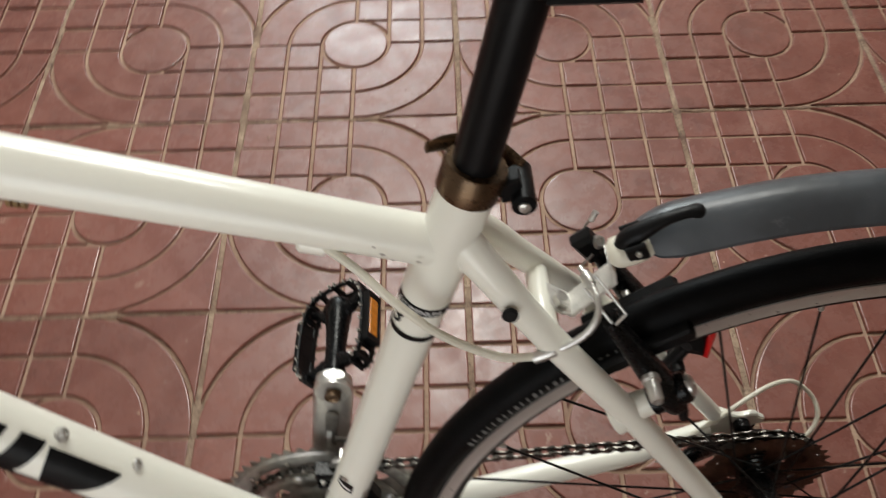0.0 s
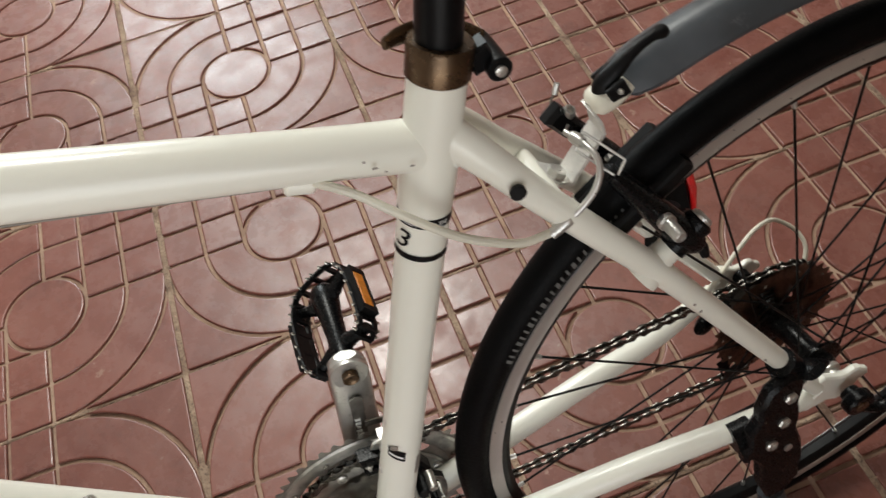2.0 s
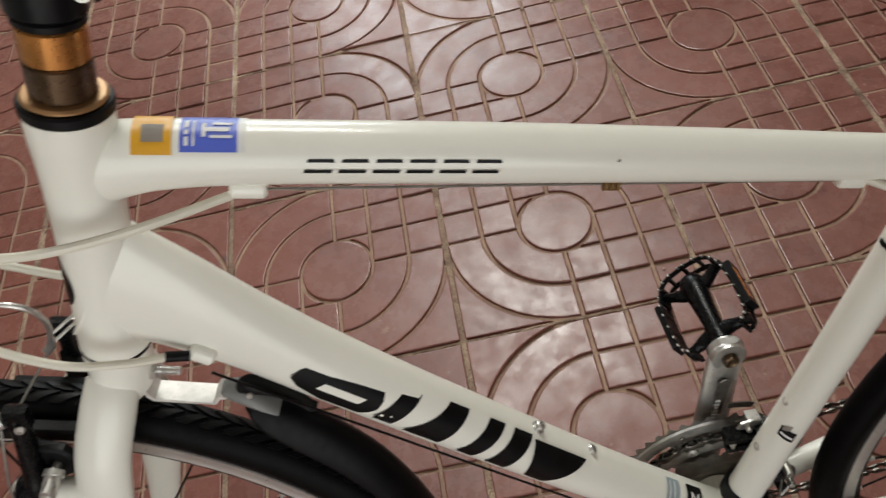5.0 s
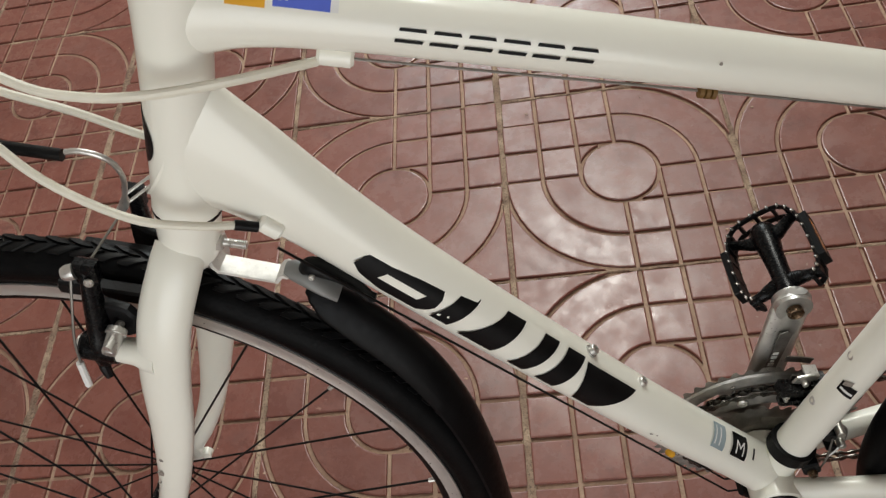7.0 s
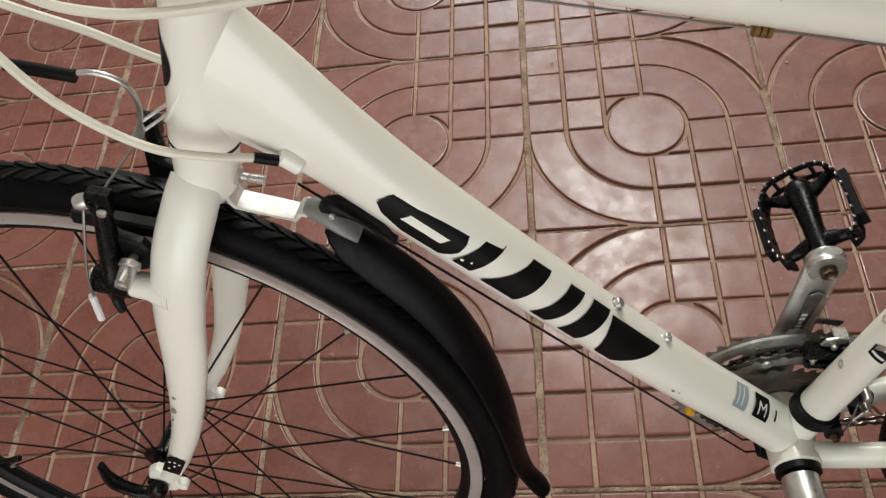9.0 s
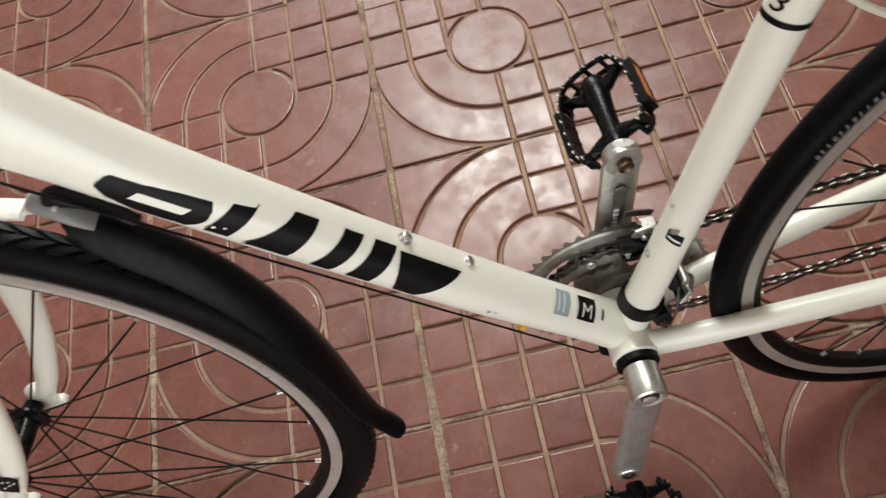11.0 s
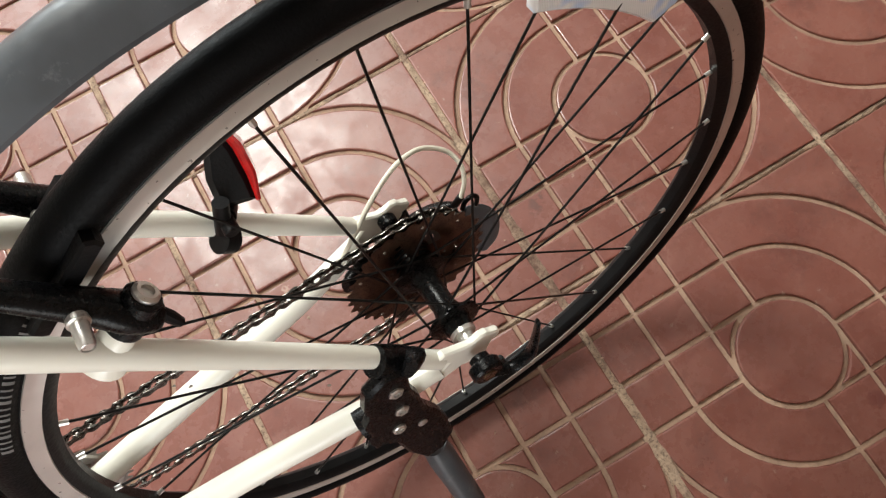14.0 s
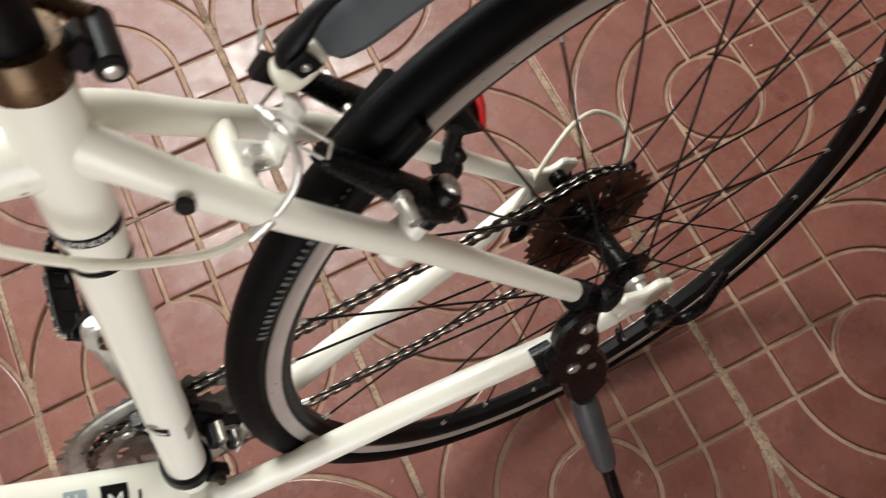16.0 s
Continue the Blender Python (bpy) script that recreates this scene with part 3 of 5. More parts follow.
def crank_arm(s):
    """A tapered forged arm, a boss at each end; hollow added as dark plate."""
    b = bmesh.new()
    a, e = BB + V(0, s * 0.066, 0), BB + (CR if s > 0 else -CR * 1.09) + V(0, s * 0.079, 0)
    rows = []
    for t, ra, rb in ((-0.04, 0.006, 0.009), (0.02, 0.0095, 0.0175), (0.12, 0.008, 0.0185), (0.35, 0.0065, 0.0182), (0.7, 0.006, 0.0178), (0.94, 0.0065, 0.0176), (1.05, 0.006, 0.0155), (1.1, 0.005, 0.0095)):
        p = a.lerp(e, t)
        rows.append((*p, ra, rb))
    tube(b, spline(rows, 4), 24, side=(0, 1, 0))
    lathe(b, [(-0.022, 0.0165), (0.004, 0.0175), (0.009, 0.0165), (0.0105, 0.0145), (0.0095, 0.011), (0.004, 0.0105)], a, (0, s, 0), 30)
    lathe(b, [(-0.007, 0.0162), (0.0065, 0.0162), (0.0075, 0.015), (0.0075, 0.0085), (0.0045, 0.008)], e, (0, s, 0), 26)
    return b, a, e


for s in (-1, 1):
    b, a, e = crank_arm(s)
    arm = part("crank_arm", b, SILVER, B, "worn silver crank arm")
    b = bmesh.new()
    lathe(b, [(0, 0.0072), (0.0055, 0.0072), (0.0062, 0.006), (0.0045, 0.0035)], e + V(0, s * 0.0015 - (0.009 if s > 0 else 0), 0), (0, -1 if s > 0 else -1, 0), 18)
    part("pedal_axle_end", b, BRONZE, arm)
    if s < 0:
        b = bmesh.new()
        lathe(b, [(0, 0.0095), (0.004, 0.009), (0.003, 0.006)], a + V(0, -0.0055, 0), (0, -1, 0), 20)
        part("crank_bolt", b, BRONZE, arm)
    else:
        # Flat plate, not a recess: the hollow's shade is put into its darker colour.
        b = bmesh.new()
        mid = a.lerp(e, 0.56) + V(0, -0.0062, 0)
        m = Matrix.Translation(mid) @ Matrix(((CR.normalized().x, -CR.normalized().z, 0, 0), (0, 0, -1, 0), (CR.normalized().z, CR.normalized().x, 0, 0), (0, 0, 0, 1)))
        plate(b, [(-0.045, -0.005), (0.042, -0.006), (0.046, 0), (0.042, 0.006), (-0.045, 0.005)], m, 0.0012, 0.0005)
        part("hollow_shade", b, STEEL, arm)


def toothed(radius, teeth, depth, inner, thick, arms, arm_share, bore):
    """A flat sprocket about y: a toothed rim, open windows between the arms, and an inner ring."""
    b = bmesh.new()
    n = teeth * 4
    outer = [radius + depth * (0.5, 0.35, -0.5, -0.35)[k % 4] for k in range(n)]
    ring_r = [outer, [inner] * n, [bore * 1.35] * n, [bore] * n]
    rings = [[b.verts.new((r[k] * math.cos(2 * math.pi * k / n), 0, r[k] * math.sin(2 * math.pi * k / n))) for k in range(n)] for r in ring_r]
    for band, (p, q) in enumerate(zip(rings, rings[1:])):
        for k in range(n):
            if band == 1 and (k * arms / n) % 1 > arm_share:
                continue
            b.faces.new((p[k], p[(k + 1) % n], q[(k + 1) % n], q[k]))
    bmesh.ops.solidify(b, geom=b.faces[:], thickness=thick)
    return b


crankset = part("crank_spider", turned([(0.036, 0.0185), (0.0372, 0.03), (0.0395, 0.036), (0.0415, 0.036), (0.043, 0.03), (0.052, 0.026), (0.056, 0.02), (0.066, 0.017)], centre=BB, n=40), RINGM, B, "dark grey crank spider")
for radius, teeth, y, inner, arms, share in ((0.0985, 48, 0.0525, 0.0755, 4, 0.34), (0.0775, 38, 0.0445, 0.054, 4, 0.5), (0.057, 28, 0.037, 0.04, 4, 0.6)):
    ring = part("chainring", toothed(radius, teeth, 0.0062, inner, 0.0032, arms, share, 0.02), RINGM, crankset, "worn steel chainring with teeth", smooth=False)
    ring.location = BB + V(0, y, 0)
b = bmesh.new()
for r0, r1, y in ((0.094, 0.0765, 0.0506), (0.074, 0.056, 0.0424)):
    lathe(b, [(y + 0.0012, r1), (y - 0.0006, r1 + 0.002), (y - 0.0012, (r0 + r1) / 2), (y - 0.0006, r0 - 0.002), (y + 0.0012, r0)], BB, (0, 1, 0), 72, closed=True)
part("ring_face", b, RINGM, crankset, "rounded inner faces of the chainrings")
b = bmesh.new()
for k in range(11):
    a = 2 * math.pi * k / 11 + 0.2
    at = BB + V(0.0835 * math.cos(a), 0.049, 0.0835 * math.sin(a))
    lathe(b, [(0, 0.0026), (-0.0012, 0.0026), (-0.0016, 0.0016)], at, (0, 1, 0), 8)
tagged(part("shift_pins", b, PIN, crankset), "bright shift pins", kind="stuff")
for k in range(4):
    b = bmesh.new()
    a = 2 * math.pi * k / 4 + 0.3
    bolt(b, BB + V(0.066 * math.cos(a), 0.0415, 0.066 * math.sin(a)), (0, -1, 0), 0.0055, 0.003)
    part("chainring_bolt", b, SILVER, crankset)

# pedals
def pedal(at, s, tilt):
    """A cage pedal: flared spindle body, toothed side cages, end bars and amber reflectors."""
    body = bmesh.new()
    lathe(body, [(0, 0.0095), (0.005, 0.0105), (0.016, 0.0095), (0.03, 0.0092), (0.05, 0.0105), (0.066, 0.0125), (0.078, 0.0135), (0.084, 0.011), (0.086, 0.008)], (0, 0, 0), (0, s, 0), 22)
    for y, y2 in ((0.013, 0.008), (0.071, 0.084)):
        for d in (-1, 1):
            tube(body, spline([(0, s * y, 0, 0.009, 0.008), (d * 0.01, s * y, 0, 0.008, 0.0065), (d * 0.023, s * (y + y2) / 2, 0, 0.005, 0.006), (d * 0.034, s * y2, 0, 0.0045, 0.0065)], 4), 10)
    p = part("pedal", body, BLACK, B, "black cage pedal with bright worn teeth and amber reflectors")
    p.matrix_local = Matrix.Translation(at) @ Matrix.Rotation(radians(tilt), 4, "Y")
    for d in (-1, 1):
        cage, teeth = bmesh.new(), bmesh.new()
        rows = spline([(d * 0.026, s * 0.003, 0), (d * 0.034, s * 0.01, 0), (d * 0.0365, s * 0.03, 0), (d * 0.0365, s * 0.06, 0), (d * 0.033, s * 0.08, 0), (d * 0.022, s * 0.0935, 0), (0, s * 0.097, 0)], 4)
        for z in (-0.0095, 0.0095):
            tube(cage, [(r[0], r[1], z * 0.9, 0.0016, 0.0035) for r in rows], 8)
        for k in range(0, len(rows), 3):
            slab(cage, Matrix.Translation((rows[k][0], rows[k][1], 0)), 0.003, 0.0055, 0.019, 0.0008)
        for k in range(1, len(rows) - 1, 2):
            a, c = rows[k], rows[k + 1]
            for z in (-1, 1):
                for f in (0.5,):
                    x, y = a[0] + (c[0] - a[0]) * f, a[1] + (c[1] - a[1]) * f
                    lathe(teeth, [(0, 0.0018), (0.0026, 0.0015), (0.0038, 0.0006)], (x, y, z * 0.0108), (0, 0, z), 6)
        c = part("cage", cage, SATIN, p)
        tagged(part("teeth", teeth, PIN, c), "bright worn teeth", kind="stuff")
        r = bmesh.new()
        slab(r, Matrix.Translation((d * 0.0405, s * 0.046, 0)) @ Matrix.Rotation(radians(90), 4, "Y"), 0.0115, 0.042, 0.006, 0.0015)
        part("reflector", r, AMBER, p, "amber reflector")
        f = bmesh.new()
        for z in (-1, 1):
            slab(f, Matrix.Translation((d * 0.04, s * 0.046, z * 0.0078)), 0.0075, 0.052, 0.0036, 0.001)
        slab(f, Matrix.Translation((d * 0.0368, s * 0.046, 0)), 0.002, 0.05, 0.018, 0.0005)
        for y in (0.022, 0.07):
            slab(f, Matrix.Translation((d * 0.04, s * y, 0)), 0.0075, 0.006, 0.019, 0.001)
        part("reflector_frame", f, SATIN, p)
    return p


pedal(BB + CR + V(0, 0.087, 0.003), 1, -33)
pedal(BB - CR * 1.12 + V(0.004, -0.092, -0.006), -1, 5)


# wheels
def make_wheel(name, hub, tyre_r, front):
    c = Matrix.Translation(hub)
    if front:
        c = FW
    rim = turned([(-0.0098, 0.3135), (-0.0106, 0.3125), (-0.0106, 0.2985), (-0.0078, 0.2935), (-0.0045, 0.2905), (0.0045, 0.2905), (0.0078, 0.2935), (0.0106, 0.2985), (0.0106, 0.3125), (0.0098, 0.3135), (0, 0.309)], n=120, closed=True)
    w = part(name, rim, SATIN, B, "black alloy wheel rim")
    w.matrix_local = c
    for s in (-1, 1):
        t = bmesh.new()
        lathe(t, [(s * 0.0104, 0.3122), (s * 0.0116, 0.3118), (s * 0.0113, 0.3095), (s * 0.0111, 0.306), (s * 0.0112, 0.303), (s * 0.0116, 0.3008), (s * 0.0104, 0.3003)], n=120, closed=True)
        part("brake_track", t, TRACK, w, "worn silver brake track")
    mid_r = 0.3275 if front else 0.3228
    prof = [(tyre_r * math.sin(a), mid_r - tyre_r * math.cos(a)) for a in [radians(38 + k * (284 / 22)) for k in range(23)]]
    ty = turned(prof, n=140, closed=True)
    tyre = part("tyre", ty, RUBBER, w, "black rubber road tyre" if not front else "black rubber tyre with siped tread")
    if front:
        part_tread(tyre, mid_r, tyre_r)
    return w


def part_tread(tyre, mid_r, tyre_r):
    """Slanting rubber blocks in two rows over the crown, with open grooves between them."""
    b = bmesh.new()
    n = 128
    for k in range(n):
        for s in (-1, 1):
            t0 = 360 * (k + (0.5 if s > 0 else 0)) / n
            rings = []
            for j in range(6):
                f = radians(2.5 + 5.4 * j)
                lean = 0.1 * (2.5 + 5.4 * j) * (1 - 0.006 * j * j)
                wide = 1.9 if j % 5 else 1.5
                ring = []
                for h, t in ((0.0, t0 + lean), (0.0016, t0 + lean + 0.18), (0.0016, t0 + lean + wide - 0.18), (0.0, t0 + lean + wide)):
                    r, y = mid_r + (tyre_r + h) * math.cos(f), s * (tyre_r + h) * math.sin(f)
                    ring.append(b.verts.new((r * math.cos(radians(t)), y, r * math.sin(radians(t)))))
                rings.append(ring)
            for p, q in zip(rings, rings[1:]):
                for i in range(3):
                    b.faces.new((p[i], p[i + 1], q[i + 1], q[i]))
            b.faces.new(rings[0])
            b.faces.new(rings[-1])
    tagged(part("tread", b, TREAD, tyre, smooth=False), "slanting tread blocks", kind="stuff")


rear = make_wheel("rear_wheel", RH, 0.0142, False)
rear.matrix_local = Matrix.Translation(RH + V(0, 0.007, 0)) @ Matrix.Rotation(radians(2.6), 4, "Z") @ Matrix.Rotation(radians(-1.0), 4, "X")
front = make_wheel("front_wheel", FH, 0.0168, True)

b = turned([(-0.062, 0.006), (-0.05, 0.006), (-0.05, 0.0095), (-0.044, 0.012), (-0.038, 0.013), (-0.0365, 0.023), (-0.0335, 0.023), (-0.032, 0.0135), (-0.02, 0.0105), (0.0, 0.0105), (0.012, 0.013), (0.0145, 0.0235), (0.0175, 0.0235), (0.0185, 0.018), (0.062, 0.016), (0.063, 0.006)], n=36)
part("hub", b, BLACK, rear, "black hub shell")
b = turned([(-0.0635, 0.0085), (-0.058, 0.0085), (-0.056, 0.0075), (-0.051, 0.0075), (-0.0505, 0.011), (-0.0465, 0.011)], n=24)
part("locknut", b, SILVER, rear, "silver axle locknut")
b = turned([(-0.058, 0.0055), (-0.045, 0.0095), (-0.034, 0.011), (-0.0325, 0.0195), (-0.0295, 0.0195), (-0.026, 0.0105), (0.026, 0.0105), (0.0295, 0.0195), (0.0325, 0.0195), (0.034, 0.011), (0.045, 0.0095), (0.058, 0.0055)], n=36)
part("hub", b, BLACK, front, "black hub shell")


def lace(wheel, flanges, count, phase, cross=68):
    """Crossed spokes with silver nipples."""
    per = count // 2
    for (y, r), off in zip(flanges, (0.0, math.pi / per)):
        for way in (-1, 1):
            b = bmesh.new()
            a0 = way * radians(cross)
            p = V(r * math.cos(a0), y, r * math.sin(a0))
            q = V(0.293, 0.0025 * (1 if y > 0 else -1), 0)
            rod(b, p, q, 0.00105, 6)
            sp = part("spoke", b, SPOKE, wheel)
            d = (q - p).normalized()
            b = bmesh.new()
            rod(b, q - d * 0.0085, q + d * 0.003, 0.0021, 8)
            ni = part("nipple", b, SILVER, wheel)
            first = True
            for k in range(per):
                if (k % 2 == 0) != (way > 0):
                    continue
                m = Matrix.Rotation(-(phase + off + 2 * math.pi * k / per), 4, "Y")
                if first:
                    sp.matrix_local, ni.matrix_local, first = m, m, False
                else:
                    again("spoke", sp, wheel, m)
                    again("nipple", ni, wheel, m)


lace(rear, ((-0.035, 0.0205), (0.016, 0.021)), 28, radians(-3.8))
lace(front, ((-0.031, 0.0175), (0.031, 0.0175)), 24, radians(8.2), 0)

# cassette
for k in range(8):
    teeth = (32, 28, 24, 21, 18, 15, 13, 11)[k]
    r = teeth * 0.0127 / (2 * math.pi) + 0.0008
    cog = part("sprocket", toothed(r * 0.985, teeth, 0.005, max(r * 0.74, 0.0205), 0.0022, 5, 0.32, 0.0145), RUST if k < 4 else STEEL, rear, "brown tarnished steel sprocket", smooth=False)
    cog.location = (0, 0.0235 + 0.0047 * k, 0)
    cog.rotation_euler = (0, 0.2 * k, 0)
    if k == 0:
        for i in range(10):
            d = V(math.cos(0.63 * i), 0, math.sin(0.63 * i)) * r * 0.88
            b = bmesh.new()
            bolt(b, (d[0], -0.0011, d[2]), (0, -1, 0), 0.0015, 0.0008)
            part("rivet", b, PIN, cog)
b = turned([(0.019, 0.0165), (0.06, 0.0165), (0.061, 0.012)], n=28)
part("freehub_body", b, BLACK, rear)

# quick release and axle ends
QR = RH + V(0, -0.006, 0.004)
b = bmesh.new()
rod(b, QR + V(0, -0.0705, 0), QR + V(0, -0.0765, 0), 0.0085, 20, 0.001)
rod(b, QR + V(0, -0.0765, 0), QR + V(0, -0.088, 0), 0.0135, 24, 0.002)
tube(b, spline([(*(QR + V(0.004, -0.084, -0.009)), 0.005, 0.004), (*(QR + V(0.02, -0.088, -0.014)), 0.0055, 0.0035), (*(QR + V(0.036, -0.09, -0.002)), 0.006, 0.003), (*(QR + V(0.043, -0.09, 0.024)), 0.005, 0.0025), (*(QR + V(0.047, -0.09, 0.05)), 0.0035, 0.0018)], 5), 12)
qr = part("quick_release", b, BLACK, B, "black quick-release lever")
b = bmesh.new()
lathe(b, [(0, 0.0062), (0.0012, 0.0058), (0.001, 0.003)], QR + V(0, -0.0878, 0), (0, -1, 0), 18)
part("lever_pin", b, BRONZE, qr)
b = bmesh.new()
rod(b, QR + V(0, 0.0705, 0), QR + V(0, 0.082, 0), 0.0085, 18, 0.002)
part("axle_nut", b, BLACK, B)

# fork
fork_bm = bmesh.new()
tube(fork_bm, [(*(H0 + UH * s), r) for s, r in ((-0.05, 0.015), (-0.04, 0.0195), (-0.018, 0.0208), (-0.003, 0.0212))], 26)
for s in (-1, 1):
    tube(fork_bm, spline([(-0.1875, s * 0.008, 0.687, 0.0135, 0.017), (-0.1925, s * 0.021, 0.675, 0.0148, 0.0178), (-0.205, s * 0.0395, 0.646, 0.0128, 0.0182), (-0.222, s * 0.048, 0.598, 0.0115, 0.018), (-0.243, s * 0.05, 0.535, 0.011, 0.0165), (-0.277, s * 0.051, 0.452, 0.01, 0.0128), (-0.311, s * 0.051, 0.39, 0.0095, 0.0108), (-0.336, s * 0.051, 0.354, 0.0085, 0.0095)], 5), 20, side=(0, 1, 0))
fork = part("fork", fork_bm, WHITE, B, "white curved fork with scuffed legs")
fork.matrix_local = STEER
FE = V(-0.347, 0, 0.34)
for s in (-1, 1):
    b = bmesh.new()
    plate(b, [(-0.013, -0.012), (-0.004, -0.017), (0.008, -0.015), (0.015, -0.002), (0.014, 0.022), (0.004, 0.03), (-0.006, 0.024), (-0.013, 0.01)], side_on(FE.x, s * 0.051, FE.z), 0.0085, 0.002)
    lathe(b, [(-0.005, 0.004), (-0.004, 0.0058), (0.004, 0.0058), (0.005, 0.004)], (FE.x + 0.016, s * 0.051, FE.z - 0.006), (0, 1, 0), 14)
    part("fork_end", b, WHITE, fork, "white forged fork end")
b = bmesh.new()
rod(b, FE + V(-0.004, -0.056, 0), FE + V(-0.004, -0.07, 0), 0.0095, 18, 0.002)
tube(b, spline([(*(FE + V(-0.008, -0.064, -0.002)), 0.006, 0.005), (*(FE + V(-0.022, -0.068, 0.008)), 0.0065, 0.0045), (*(FE + V(-0.034, -0.07, 0.03)), 0.007, 0.004), (*(FE + V(-0.034, -0.068, 0.055)), 0.0045, 0.0025)], 5), 12)
part("quick_release", b, BLACK, fork, "black quick-release lever")
b = bmesh.new()
rod(b, FE + V(0, 0.055, 0), FE + V(0, 0.066, 0), 0.0085, 18, 0.002)
part("axle_nut", b, BLACK, fork)
b = tube(bmesh.new(), [(*(H0 + UH * s), 0.0219) for s in (-0.0028, -0.0012)], 30)
part("crown_seal", b, SATIN, B, "thin black crown race seal")


# mudguards
def guard(rows, width, sag, thick, n=10, mid=0.0, near=1.0):
    """A strip with an arched cross-section along a line in the wheel's plane; rows of x, z, width factor[, sag factor]."""
    b = bmesh.new()
    pts = spline(rows, 6)
    rings = []
    for i, p in enumerate(pts):
        a, c = pts[max(i - 1, 0)], pts[min(i + 1, len(pts) - 1)]
        d = V(c[0] - a[0], 0, c[1] - a[1]).normalized()
        out = V(-d.z, 0, d.x)
        ring = []
        for side in (1, -1):
            for k in range(n + 1):
                u = (k / n * 2 - 1) * side
                off = -sag * u * u * (p[3] if len(p) > 3 else p[2]) - (thick if side < 0 else 0)
                ring.append(b.verts.new(V(p[0], 0, p[1]) + V(0, mid + u * (near if u < 0 else 1.0) * width / 2 * p[2], 0) + out * off))
        rings.append(ring)
    for p, q in zip(rings, rings[1:]):
        ring_faces(b, p, q)
    b.faces.new(rings[0][::-1])
    b.faces.new(rings[-1])
    return b


rg = part("rear_mudguard", guard([(0.4765, 0.696, 0.25), (0.479, 0.7, 0.55), (0.486, 0.705, 0.85), (0.5, 0.7125, 1), (0.53, 0.721, 1), (0.565, 0.7285, 1), (0.6, 0.7325, 1), (0.64, 0.734, 1), (0.68, 0.733, 1), (0.76, 0.72, 1), (0.84, 0.69, 0.97), (0.87, 0.673, 0.8)], 0.044, 0.0145, 0.0025, mid=0.003), GREY, B, "grey plastic clip-on mudguard with dusty scuffs")
rg.location = (0, 0.017, -0.013)
def about(hub, deg, r):
    return (hub.x + r * math.cos(radians(deg)), hub.z + r * math.sin(radians(deg)))


fg = part("front_mudguard", guard([(*about(V(0, 0, 0), a, r), w, q) for a, r, w, q in ((-9.5, 0.3755, 0.25, 0.2), (-9.2, 0.377, 0.45, 0.35), (-8.2, 0.3745, 0.56, 0.45), (-6.6, 0.3685, 0.58, 0.5), (-4.5, 0.361, 0.58, 0.5), (-2, 0.3565, 0.68, 0.55), (1, 0.3535, 0.85, 0.6), (6, 0.3535, 0.95, 0.65), (12, 0.357, 1.0, 0.8), (18, 0.3625, 1.02, 0.95), (25, 0.3715, 1.02, 1.15), (32, 0.3805, 1.0, 1.35), (38, 0.386, 0.96, 1.45), (44, 0.3885, 0.9, 1.45), (48, 0.388, 0.78, 1.2), (50, 0.387, 0.58, 0.8), (51, 0.386, 0.35, 0.5))][::-1], 0.042, 0.013, 0.0025, mid=-0.002), DARKG, B, "dark grey plastic clip-on mudguard with a flared rounded tip")
fg.matrix_local = FW

# chain: links along a closed line round the middle ring, a sprocket and two jockey wheels
def arc3(c, r, a0, a1, n=14):
    return [(c[0] + r * math.cos(radians(a0 + (a1 - a0) * k / n)), c[1], c[2] + r * math.sin(radians(a0 + (a1 - a0) * k / n))) for k in range(n + 1)]


JU, JL = (0.672, 0.040, 0.274), (0.634, 0.042, 0.249)
CU, CL = (0.672, 0.047, 0.274), (0.634, 0.048, 0.249)
line = arc3((RH.x, 0.042, RH.z), 0.0545, 96, -28) + arc3(CU, 0.02, 130, 205, 8) + arc3(CL, 0.02, 20, -95, 8) + arc3((BB.x, 0.0445, BB.z), 0.0745, -98, -264, 26)
line.append(line[0])


def chain_links():
    """Plates and rollers, inner and outer links by turns."""
    pts = [V(*p) for p in line]
    cum = [0.0]
    for a, b in zip(pts, pts[1:]):
        cum.append(cum[-1] + (b - a).length)
    n = int(cum[-1] / 0.0127)
    n -= n % 2
    pitch = cum[-1] / n

    def at(s):
        s %= cum[-1]
        for a, b, u, v in zip(pts, pts[1:], cum, cum[1:]):
            if u <= s <= v and v > u:
                return a.lerp(b, (s - u) / (v - u))
        return pts[0]
    kinds = []
    for w in (0.0033, 0.0022):
        b = bmesh.new()
        shape = [(0.0046 * math.cos(t) - 0.00635, 0.0046 * math.sin(t)) for t in [radians(100 + 160 * k / 6) for k in range(7)]] + [(0, -0.0025)] + [(0.0046 * math.cos(t) + 0.00635, 0.0046 * math.sin(t)) for t in [radians(-80 + 160 * k / 6) for k in range(7)]] + [(0, 0.0025)]
        for side in (-1, 1):
            plate(b, shape, Matrix.Translation((0, side * w, 0)) @ Matrix.Rotation(radians(90), 4, "X"), 0.001, 0.0002)
        for x in (-0.00635, 0.00635):
            rod(b, (x, -w - 0.0007, 0), (x, w + 0.0007, 0), 0.0021, 8)
        kinds.append(part("chain_link", b, CHAINM, B))
    for k in range(n):
        p, q = at(k * pitch), at((k + 1) * pitch)
        d = (q - p).normalized()
        y = V(0, 1, 0)
        y = (y - d * d.y).normalized()
        z = d.cross(y)
        m = Matrix.Translation((p + q) / 2) @ Matrix((d, y, z)).transposed().to_4x4()
        if k < 2:
            kinds[k].matrix_local = m
        else:
            again("chain_link", kinds[k % 2], B, m)


chain_links()

